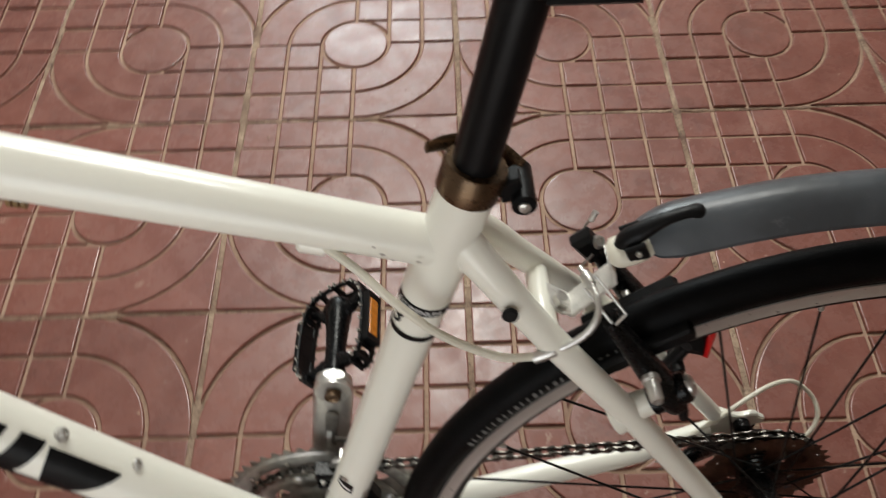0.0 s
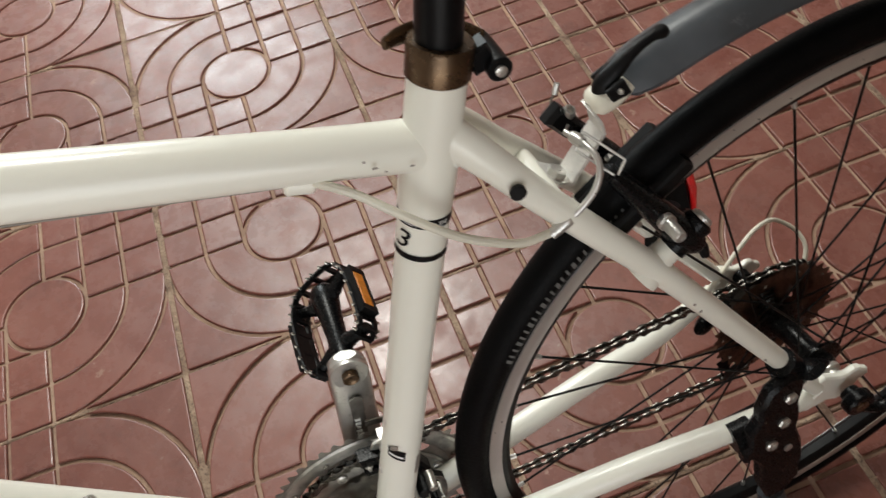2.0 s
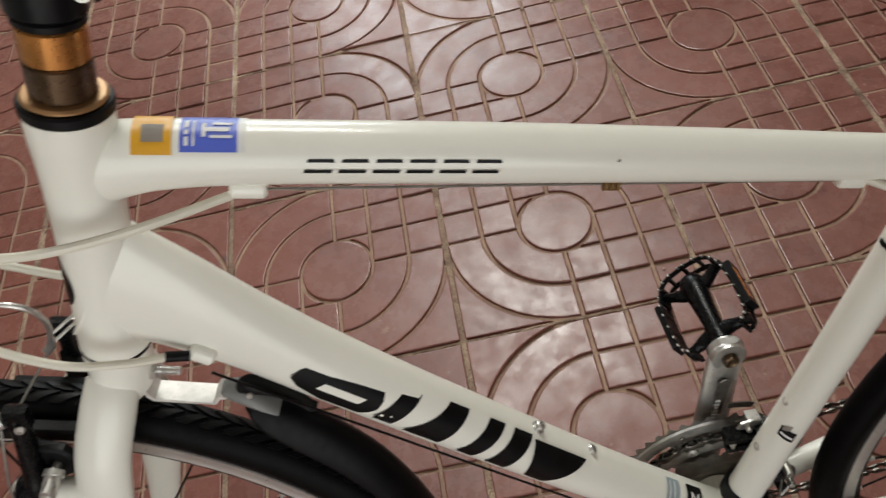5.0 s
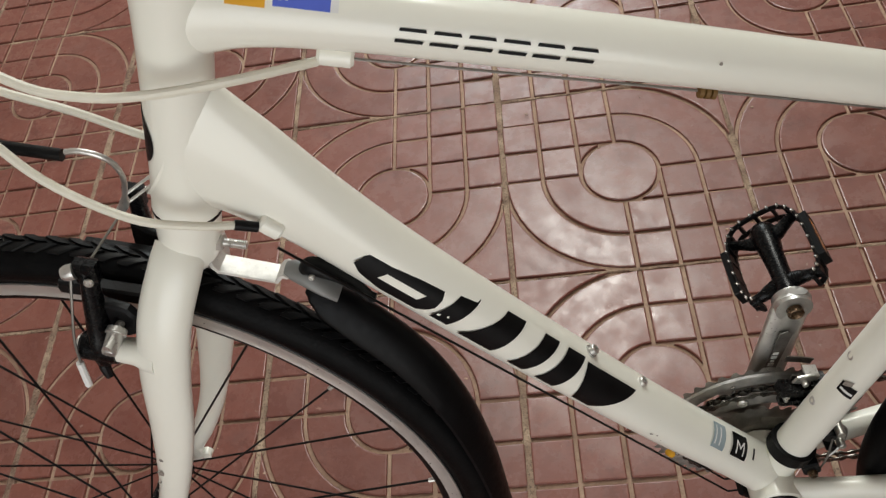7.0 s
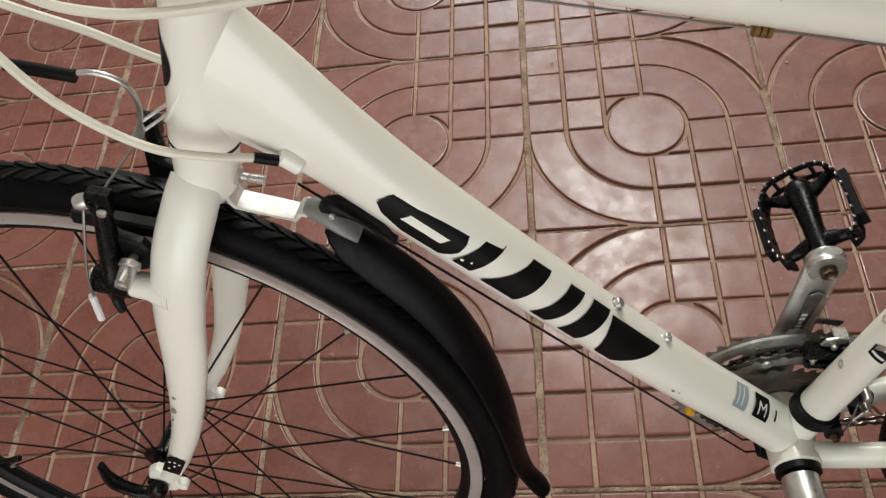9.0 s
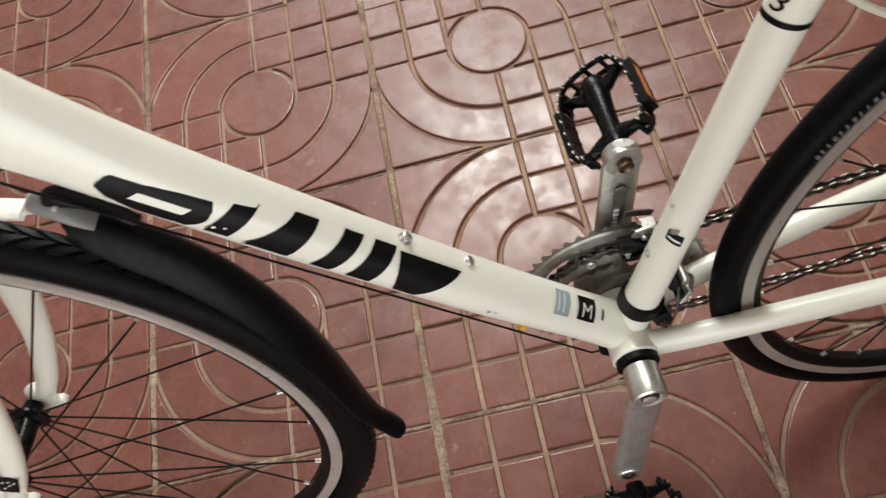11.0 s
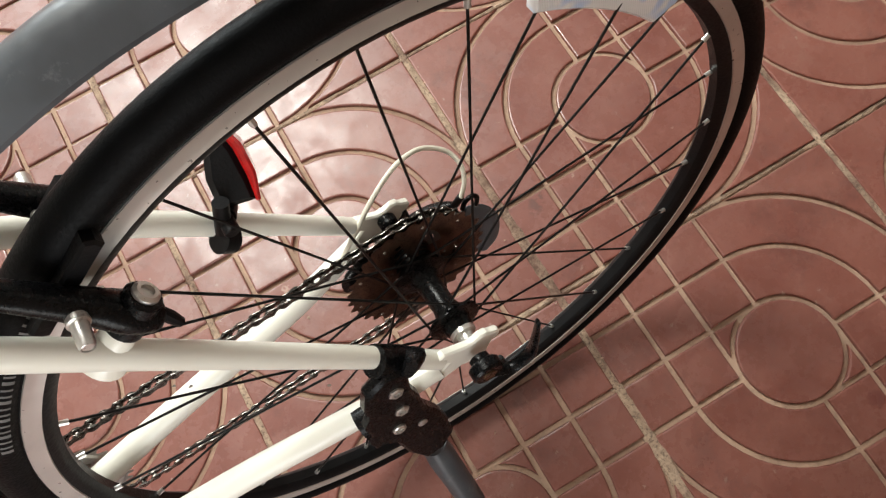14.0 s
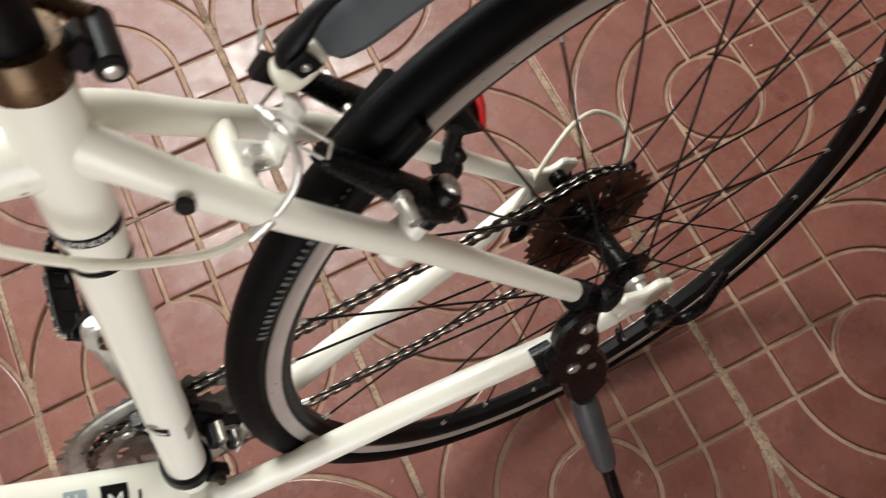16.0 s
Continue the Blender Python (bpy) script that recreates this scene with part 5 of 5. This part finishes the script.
# mudguard brackets and levers
b = bmesh.new()
ml = Matrix.Rotation(radians(90), 4, "X")
plate(b, [(0.4265, 0.6505), (0.4425, 0.638), (0.4445, 0.6395), (0.4665, 0.668), (0.4645, 0.6775), (0.461, 0.6845), (0.4592, 0.684), (0.4625, 0.677), (0.464, 0.669), (0.4425, 0.6415), (0.4275, 0.6525)], Matrix.Translation((0, 0.001, 0)) @ ml, 0.018, 0.0005)
rb = part("mudguard_bracket", b, STRIP, B, "bare steel mudguard bracket")
b = bmesh.new()
rod(b, (0.428, -0.002, 0.634), (0.437, -0.002, 0.652), 0.003, 10)
lathe(b, [(-0.001, 0.0085), (0.0005, 0.0085)], (0.4345, -0.002, 0.6465), (0.6, 0, 0.8), 22)
lathe(b, [(0, 0.0065), (0.004, 0.0065), (0.005, 0.0045)], (0.4345, -0.002, 0.647), (0.6, 0, 0.8), 6)
part("bracket_bolt", b, SILVER, rb)
b = bmesh.new()
tube(b, spline([(0.46, -0.017, 0.699, 0.007, 0.0035), (0.4635, -0.017, 0.7005, 0.0105, 0.007), (0.47, -0.017, 0.7025, 0.0115, 0.007), (0.478, -0.0165, 0.7055, 0.0115, 0.005), (0.483, -0.016, 0.7075, 0.0095, 0.003)], 4), 18, side=(0, 1, 0))
part("guard_base", b, HOUSING, rg, "cream guard hinge")
b = tube(bmesh.new(), spline([(0.4655, -0.017, 0.704, 0.004, 0.004), (0.469, -0.017, 0.7105, 0.0062, 0.0062), (0.4765, -0.017, 0.7175, 0.0062, 0.0052), (0.488, -0.016, 0.725, 0.0046, 0.0036), (0.5, -0.0145, 0.7285, 0.004, 0.0032), (0.507, -0.0135, 0.7285, 0.005, 0.004), (0.509, -0.013, 0.728, 0.0035, 0.003)], 5), 14)
for dy in (-0.0095, 0.0085):
    slab(b, side_on(0.4735, -0.017 + dy, 0.7095, 25), 0.012, 0.012, 0.003, 0.001)
part("guard_lever", b, SATIN, rg, "black guard lever")
b = bmesh.new()
bolt(b, (0.4735, -0.0282, 0.711), (0, -1, 0.1), 0.0018, 0.0022)
part("lever_pin", b, SILVER, rg)

b = bmesh.new()
plate(b, [(-0.1745, 0.697), (-0.1715, 0.697), (-0.172, 0.667), (-0.17, 0.6625), (-0.1335, 0.651), (-0.1295, 0.6555), (-0.126, 0.6565), (-0.1225, 0.6535), (-0.124, 0.6525), (-0.127, 0.6535), (-0.132, 0.6485), (-0.1715, 0.6605), (-0.1748, 0.6655)], ml, 0.017, 0.0004)
part("mudguard_bracket", b, STRIP, fork, "bare steel mudguard bracket")
b = bmesh.new()
BX = V(0.972, 0, -0.235)
rod(b, V(-0.19, 0, 0.6885), V(-0.1466, 0, 0.678), 0.0028, 12)
for k in range(9):
    lathe(b, [(-0.0005, 0.0027), (0, 0.0033), (0.0005, 0.0027)], V(-0.1475, 0, 0.6782) - BX * (0.0013 * k), BX, 12)
lathe(b, [(-0.001, 0.0098), (0.0008, 0.0098)], (-0.1705, 0, 0.6838), BX, 24)
lathe(b, [(0.0012, 0.0074), (0.003, 0.0074)], (-0.1705, 0, 0.6838), BX, 24)
lathe(b, [(0.0034, 0.0062), (0.0086, 0.0062), (0.0094, 0.005)], (-0.1705, 0, 0.6838), BX, 6)
part("bracket_bolt", b, SILVER, fork, "silver bolt and nuts")
b = bmesh.new()
tube(b, spline([(-0.1265, 0, 0.655, 0.0065, 0.0035), (-0.121, 0, 0.6535, 0.0085, 0.006), (-0.113, 0, 0.6495, 0.0105, 0.0075), (-0.102, 0, 0.641, 0.0125, 0.0055), (-0.093, 0, 0.6335, 0.0125, 0.003)], 4), 16, side=(0, 1, 0))
part("guard_base", b, HINGE, fg, "grey guard hinge").matrix_local = FW.inverted() @ STEER
b = tube(bmesh.new(), spline([(-0.113, -0.003, 0.656, 0.004, 0.004), (-0.107, -0.003, 0.659, 0.0065, 0.007), (-0.099, -0.002, 0.656, 0.0075, 0.0065), (-0.09, -0.001, 0.648, 0.0065, 0.0045), (-0.081, 0, 0.6365, 0.006, 0.0035), (-0.0745, 0, 0.6255, 0.0055, 0.003), (-0.07, 0, 0.6235, 0.004, 0.0025)], 4), 12)
lever = part("guard_lever", b, SATIN, fg, "black guard lever")
lever.matrix_local = FW.inverted() @ STEER
b = bmesh.new()
bolt(b, (-0.105, -0.0098, 0.656), (0, -1, 0.2), 0.0022, 0.0022)
part("lever_pin", b, SILVER, lever)

# tail light on the far seat stay
b = bmesh.new()
lt = Matrix.Translation((0, 0.06, 0)) @ ml
plate(b, [(0.5745, 0.562), (0.5675, 0.556), (0.555, 0.53), (0.5525, 0.513), (0.557, 0.504), (0.5785, 0.499), (0.583, 0.518), (0.5845, 0.541), (0.5815, 0.5605)], lt, 0.03, 0.005)
TAIL = Matrix.Translation((0.569, 0.092, 0.499)) @ Matrix.Rotation(radians(-42), 4, "X") @ Matrix.Diagonal((0.93, 0.95, 0.9, 1)) @ Matrix.Translation((-0.568, -0.06, -0.53))
tail = part("tail_light", b, SATIN, B, "dark clip-on tail light with red lens")
b = bmesh.new()
plate(b, [(0.5785, 0.5645), (0.5818, 0.555), (0.5836, 0.541), (0.582, 0.518), (0.578, 0.4985), (0.5815, 0.4975), (0.589, 0.518), (0.591, 0.541), (0.5855, 0.5625)], lt, 0.031, 0.002)
part("lens", b, RED, tail, "red lens")
b = bmesh.new()
tube(b, [(0.544, 0.0638, 0.4773, 0.0106), (0.5505, 0.0653, 0.4677, 0.0106)], 18)
rod(b, (0.55, 0.066, 0.48), (0.561, 0.068, 0.507), 0.006, 12)
rod(b, (0.556, 0.055, 0.487), (0.556, 0.075, 0.49), 0.0058, 14, 0.001)
rod(b, (0.558, 0.069, 0.487), (0.562, 0.083, 0.48), 0.006, 12)
lc = part("light_clamp", b, SATIN, tail)
tail.matrix_local = TAIL
lc.matrix_local = TAIL.inverted() @ REAR

# clear wheel reflector
b = bmesh.new()
out, inn = arc3((0, 0, 0), 0.2895, 36.5, 64.5, 14), arc3((0, 0, 0), 0.268, 63, 38, 14)
plate(b, [(p[0], p[2]) for p in out + inn], ml, 0.011, 0.002)
m, nt, bs = node_mat("clear_reflector")
bs.inputs["Base Color"].default_value = (0.97, 0.98, 1.0, 1)
bs.inputs["Roughness"].default_value = 0.12
bs.inputs["Transmission Weight"].default_value = 0.2
prism = add(nt, "ShaderNodeTexWave", Scale=190.0, Distortion=0.6)
link(nt, objco(nt), prism.inputs["Vector"])
# Bluish patches in the base colour imitate light refracted in the prisms.
prism_glint = ramp(nt, noise_of(nt, 55, 1), [(0.55, (0.97, 0.98, 0.97)), (0.68, (0.6, 0.75, 1.0))])
link(nt, prism_glint, bs.inputs["Base Color"])
bump(nt, bs, mixc(nt, 0.4, prism.outputs[0], noise_of(nt, 300, 2)), 0.3, 0.001)
part("reflector", b, m, rear, "clear plastic wheel reflector")
# inflation valve
for w, a in ((rear, -82), (front, 200)):
    b = bmesh.new()
    d = V(math.cos(radians(a)), 0, math.sin(radians(a)))
    rod(b, d * 0.292, d * 0.262, 0.003, 10)
    rod(b, d * 0.264, d * 0.252, 0.0038, 10, 0.001)
    part("valve", b, SATIN, w)

for ob in bicycle.children:
    if ob.name.split(".")[0] in ("seat_stay", "chain_stay", "dropout", "quick_release", "axle_nut", "kickstand", "rear_derailleur", "derailleur_cable", "brake_arm", "boss"):
        ob.matrix_local = REAR

# ---- prints, stickers and wear on the bicycle ----
class Skin:
    """The near face of a tube in the frame's plane: s along it from a, h up across it."""

    def __init__(self, a, b, ry, rz):
        self.a, self.ry, self.rz = V(a[0], 0, a[1]), ry, rz
        self.d = V(b[0] - a[0], 0, b[1] - a[1]).normalized()
        self.w = V(-self.d.z, 0, self.d.x)
        if self.w.z < 0:
            self.w = -self.w

    def at(self, s, h, lift=0.0005):
        c = math.sqrt(max(0.0, 1 - (h / self.rz) ** 2))
        out = (V(0, -1, 0) * c * self.rz + self.w * h / self.rz * self.ry).normalized()
        return self.a + self.d * s + self.w * h - V(0, self.ry * c, 0) + out * lift


def wrap_rows(skin, rows, lift=0.0005, across=8):
    """A print bounded left and right: rows of h, s left, s right, laid on the tube."""
    b = bmesh.new()
    fine = []
    for (h0, l0, r0), (h1, l1, r1) in zip(rows, rows[1:]):
        n = max(1, int(abs(h1 - h0) / 0.0015))
        fine += [(h0 + (h1 - h0) * k / n, l0 + (l1 - l0) * k / n, r0 + (r1 - r0) * k / n) for k in range(n)]
    fine.append(rows[-1])
    grid = [[b.verts.new(skin.at(l + (r - l) * k / across, h, lift)) for k in range(across + 1)] for h, l, r in fine]
    for p, q in zip(grid, grid[1:]):
        for k in range(across):
            b.faces.new((p[k], p[k + 1], q[k + 1], q[k]))
    return b


DT = Skin((0.026, 0.537), (0.2, 0.332), 0.0241, 0.0241)
TT = Skin((-0.09, 0.8395), (0.22, 0.746), 0.0177, 0.0174)
DT.d, DT.w = V(0.628, 0, -0.778), V(0.778, 0, 0.628)
prints = [
    [(-0.0055, -0.138, -0.106), (-0.001, -0.158, -0.1), (0.004, -0.166, -0.096), (0.011, -0.163, -0.0955), (0.017, -0.156, -0.098), (0.0205, -0.147, -0.103), (0.0225, -0.135, -0.113)],
    [(-0.0045, -0.0945, -0.078), (0.0225, -0.083, -0.067)],
    [(-0.0065, -0.0665, -0.033), (0.0225, -0.042, -0.023)],
    [(-0.008, -0.014, 0.002), (0.0225, -0.002, 0.014)],
    [(-0.008, 0.016, 0.036), (0.0225, 0.024, 0.0435)],
    [(-0.0075, 0.0585, 0.0785), (0.0215, 0.047, 0.107)],
]
for rows in prints:
    part("maker_print", wrap_rows(DT, rows, 0.0005, 12), DECAL, B, "bold black slanted block print")
part("print_gap", wrap_rows(DT, [(0.003, -0.146, -0.112), (0.0085, -0.142, -0.108)], 0.0009), WHITE, B)


def wrap_turn(skin, rows, ry, rz, lift=0.0005, n=14):
    """A print round a tube: rows of s from, s to, first and last angle from the near side towards the top."""
    b = bmesh.new()
    for s0, s1, a0, a1 in rows:
        line = []
        for k in range(n + 1):
            a = radians(a0 + (a1 - a0) * k / n)
            o = skin.w * (rz + lift) * math.sin(a) - V(0, (ry + lift) * math.cos(a), 0)
            line.append([b.verts.new(skin.a + skin.d * s + o) for s in (s0, s1)])
        for p, q in zip(line, line[1:]):
            b.faces.new((p[0], q[0], q[1], p[1]))
    return b


# thin model print on the top tube: a row of short slanted bars
for i in range(6):
    s = 0.076 + i * 0.0178
    part("model_print", wrap_rows(TT, [(0.0, s, s + 0.0145), (0.0018, s + 0.0007, s + 0.0152)], 0.0005, 4), DECAL, B, "thin black printed bar")
    part("model_print", wrap_rows(TT, [(0.0058, s + 0.002, s + 0.0165), (0.0074, s + 0.0026, s + 0.0157)], 0.0005, 4), DECAL, B, "thin black printed bar")
# stickers near the head tube
part("sticker", wrap_turn(TT, [(-0.008, 0.0115, 30, 118)], 0.0178, 0.0182), YELLOW, B, "orange sticker with a dark square")
part("sticker_square", wrap_turn(TT, [(-0.003, 0.0075, 50, 82)], 0.0178, 0.0182, 0.0009), CHIP, B)
part("sticker", wrap_turn(TT, [(0.0152, 0.0435, 35, 118)], 0.0177, 0.0177), BLUE, B, "blue sticker with pale print")
part("sticker_edge", wrap_turn(TT, [(0.0435, 0.0475, 35, 118)], 0.0177, 0.0177), PRINT, B)
for s0, s1, a0, a1 in ((0.0175, 0.0195, 45, 60), (0.0175, 0.0195, 64, 72), (0.0175, 0.0195, 78, 95), (0.0215, 0.0225, 45, 95), (0.03, 0.041, 58, 63), (0.028, 0.0395, 70, 78), (0.031, 0.041, 84, 90), (0.026, 0.028, 60, 88)):
    part("sticker_print", wrap_turn(TT, [(s0, s1, a0, a1)], 0.0177, 0.0177, 0.0009), PRINT, B)


def text_mesh(body, size):
    cu = bpy.data.curves.new("print", "FONT")
    cu.body, cu.size, cu.align_x, cu.resolution_u = body, size, "CENTER", 3
    ob = new("print", cu)
    dg = bpy.context.evaluated_depsgraph_get()
    me = bpy.data.meshes.new_from_object(ob.evaluated_get(dg))
    bpy.data.objects.remove(ob)
    return me


def text_on(name, body, size, place, material, parent, label):
    """Letters of the built-in font, laid on a surface by place(x, y)."""
    me = text_mesh(body, size)
    b = bmesh.new()
    b.from_mesh(me)
    bmesh.ops.triangulate(b, faces=b.faces[:])
    bmesh.ops.subdivide_edges(b, edges=[e for e in b.edges if e.calc_length() > 0.002], cuts=1)
    for v in b.verts:
        v.co = place(v.co.x, v.co.y)
    return part(name, b, material, parent, label, smooth=False)


def seat_skin(r, lift):
    """Round the seat tube: x along its girth from the near side, y up it from the bottom bracket."""
    fwd = V(SD.z, 0, -SD.x)

    def place(x, y):
        a = x / r
        return BB + SD * y + (fwd * math.sin(a) - V(0, 1, 0) * math.cos(a)) * (r + lift)
    return place


def girth(name, s0, s1, a0, a1, r, material, lift=0.0005, slope=0.0, label=""):
    b = bmesh.new()
    place = seat_skin(r, lift)
    n = 24
    rows = []
    for k in range(n + 1):
        x = (a0 + (a1 - a0) * k / n) * r
        rows.append([b.verts.new(place(x, s + slope * x)) for s in (s0, s1)])
    for p, q in zip(rows, rows[1:]):
        b.faces.new((p[0], q[0], q[1], p[1]))
    return part(name, b, material, B, label)


girth("band_print", 0.3875, 0.3945, -1.9, 1.9, 0.0157, DECAL, label="black printed band")
girth("band_print", 0.3625, 0.3665, -1.9, 1.9, 0.0157, DECAL, label="black printed band")
p0 = seat_skin(0.0157, 0.0009)
text_on("band_text", "ALUMINUM", 0.0058, lambda x, y: p0(x - 0.006, y + 0.389), PRINT, B, "small white lettering on the band")
p1 = seat_skin(0.0157, 0.0006)
text_on("size_text", "3", 0.019, lambda x, y: p1(x * 1.25 - 0.0185 + y * 0.25, y + 0.3705), DECAL, B, "black printed figure")
girth("paint_label", 0.128, 0.152, 0.55, 1.25, 0.0157, CHIP, label="dark foil label")
girth("paint_label", 0.152, 0.164, -1.0, -0.1, 0.0157, DECAL, slope=-0.35, label="black curved shop label")
girth("label_print", 0.1555, 0.158, -0.9, -0.2, 0.0157, PRINT, 0.0009, -0.35)
girth("label_print", 0.17, 0.176, -0.9, -0.5, 0.0157, CHIP, 0.0005, 0.4)
# size box and tags on the down tube
DT2 = Skin((0.127, 0.414), (0.2, 0.332), 0.0234, 0.0227)
part("size_box", wrap_turn(DT2, [(0.083, 0.1045, 38, 92)], 0.0238, 0.0229), DECAL, B, "black size box")
text_on("size_text", "M", 0.018, lambda x, y: DT2.a + DT2.d * (0.0937 + x) + DT2.w * 0.0241 * math.sin(0.8 + y / 0.024) - V(0, 0.025 * math.cos(0.8 + y / 0.024), 0), PRINT, B, "white printed letter")
part("pale_tag", wrap_turn(DT2, [(0.0555, 0.0725, 36, 92)], 0.0238, 0.0229), PALEBLUE, B, "pale blue-grey tag")
for s0, s1 in ((0.058, 0.0595), (0.064, 0.0655)):
    part("tag_print", wrap_turn(DT2, [(s0, s1, 44, 84)], 0.0238, 0.0229, 0.0009), PRINT, B)
part("print_tick", wrap_turn(DT2, [(0.112, 0.1145, 50, 74)], 0.0244, 0.023, 0.0012), DECAL, B)

# head badge, a dark oval on the front
b = bmesh.new()
side = V(0, 1, 0)
frontw = V(-UH.z, 0, UH.x)
grid = []
for i in range(13):
    t = i / 12 * 2 - 1
    half = 0.95 * math.sqrt(max(0.02, 1 - t * t))
    row = []
    for j in range(11):
        a = half * (j / 10 * 2 - 1)
        row.append(b.verts.new(H0 + UH * (0.056 + 0.02 * t) + (frontw * math.cos(a) + side * math.sin(a)) * 0.0208))
    grid.append(row)
for p, q in zip(grid, grid[1:]):
    for j in range(10):
        b.faces.new((p[j], p[j + 1], q[j + 1], q[j]))
part("head_badge", b, DECAL, B, "dark oval head badge")

# pale slanted bars in one row on the rear tyre's sidewall
GREYPRINT = plain("grey_print", (0.13, 0.13, 0.125), 0.6)
for i in range(25):
    a = 149.5 - i * 1.08
    b = bmesh.new()
    grid = []
    for k in range(4):
        r = 0.3178 + 0.0066 * k / 3
        yy = math.sqrt(max(0.0, 0.0142 ** 2 - (r - 0.3228) ** 2)) + 0.0004
        grid.append([b.verts.new((r * math.cos(radians(t)), -yy, r * math.sin(radians(t)))) for t in (a - 0.14 * k, a - 0.15 - 0.14 * k, a - (0.34 if i % 3 else 0.55) - 0.14 * k)])
    for p, q in zip(grid, grid[1:]):
        for k in range(2):
            b.faces.new((p[k], p[k + 1], q[k + 1], q[k]))
    part("sidewall_print", b, GREYPRINT, rear, "pale grey print bar")

# small bars stamped into the crank arm
arm_dir = CR.normalized()
for i in range(9):
    b = bmesh.new()
    c = BB + V(0, 0.069, 0) + CR * 0.36 + arm_dir * (0.0058 * i) + V(-0.002, 0, 0)
    m = Matrix.Translation(c + V(0, -0.0035, 0)) @ Matrix(((arm_dir.x, -arm_dir.z, 0, 0), (0, 0, -1, 0), (arm_dir.z, arm_dir.x, 0, 0), (0, 0, 0, 1)))
    slab(b, m, 0.0036, 0.0052 if i % 3 else 0.0036, 0.0008, 0.0002)
    part("stamped_bar", b, PRINT, B, "faint pale stamped mark")


def chip(skin, s, h, size, seed):
    """A small ragged fleck where the paint is gone."""
    rng = random.Random(seed)
    b = bmesh.new()
    n = 9
    pts = []
    for k in range(n):
        r = size * rng.uniform(0.45, 1.15)
        pts.append(b.verts.new(skin.at(s + r * math.cos(2 * math.pi * k / n) * 1.6, h + r * math.sin(2 * math.pi * k / n), 0.0004)))
    b.faces.new(pts)
    part("paint_chip", b, CHIP, B, smooth=False)


for skin, s, h, size in ((TT, 0.247, 0.007, 0.0016), (DT, 0.152, 0.0, 0.0022), (DT, 0.158, 0.0015, 0.0014), (DT, 0.166, -0.001, 0.001), (TT, 0.434, 0.004, 0.0013), (TT, 0.44, 0.0, 0.0018), (TT, 0.446, -0.003, 0.0012), (TT, 0.46, -0.001, 0.0016), (DT, -0.09, 0.001, 0.0017), (DT, -0.083, 0.003, 0.0012), (DT, -0.1, -0.002, 0.0012)):
    if skin is DT and s < 0:
        b_mat = WHITE
        rng = random.Random(int(s * -1000))
        b = bmesh.new()
        b.faces.new([b.verts.new(skin.at(s + size * rng.uniform(0.6, 1.2) * math.cos(0.9 * k), h + size * rng.uniform(0.5, 1.1) * math.sin(0.9 * k), 0.001)) for k in range(7)])
        part("print_chip", b, WHITE, B, smooth=False)
    else:
        chip(skin, s, h, size * 0.6, int(1000 * (s + h) + 50))
# scuffs on the fork leg and the near stays
for x, y, z, size, ob in ((-0.262, -0.0606, 0.505, 0.002, fork), (-0.27, -0.0606, 0.486, 0.0028, fork), (-0.278, -0.0606, 0.472, 0.0016, fork), (-0.285, -0.0606, 0.458, 0.001, fork), (0.505, -0.0592, 0.535, 0.0013, B), (0.5, -0.059, 0.545, 0.001, B), (0.56, -0.0672, 0.452, 0.0012, B)):
    rng = random.Random(int(1000 * z))
    b = bmesh.new()
    lathe(b, [(0, size), (0.0006, size * 0.9)], (x, y + 0.0006, z), (0, -1, 0), 7)
    for v in b.verts:
        v.co.x += rng.uniform(-0.3, 0.3) * size
        v.co.z += rng.uniform(-0.5, 0.9) * size
    part("paint_chip", b, CHIP, ob, smooth=False)
# dark label on the fork leg
b = bmesh.new()
m = side_on(-0.3115, -0.0612, 0.392, 58)
plate(b, [(-0.016, -0.008), (0.014, -0.0085), (0.018, 0.0), (0.014, 0.0085), (-0.016, 0.008)], m, 0.0012, 0.0003)
lab = part("fork_label", b, DECAL, fork, "small black fork label with pale marks")
for dx, dy in ((-0.007, 0.003), (0.0, -0.001), (0.008, 0.0), (0.006, 0.0045), (0.006, -0.0045)):
    b = bmesh.new()
    lathe(b, [(0, 0.0014), (0.0005, 0.0012)], m @ V(dx, dy, 0.0005), (0, -1, 0), 8)
    part("label_mark", b, PRINT, lab)


lay_tiles()
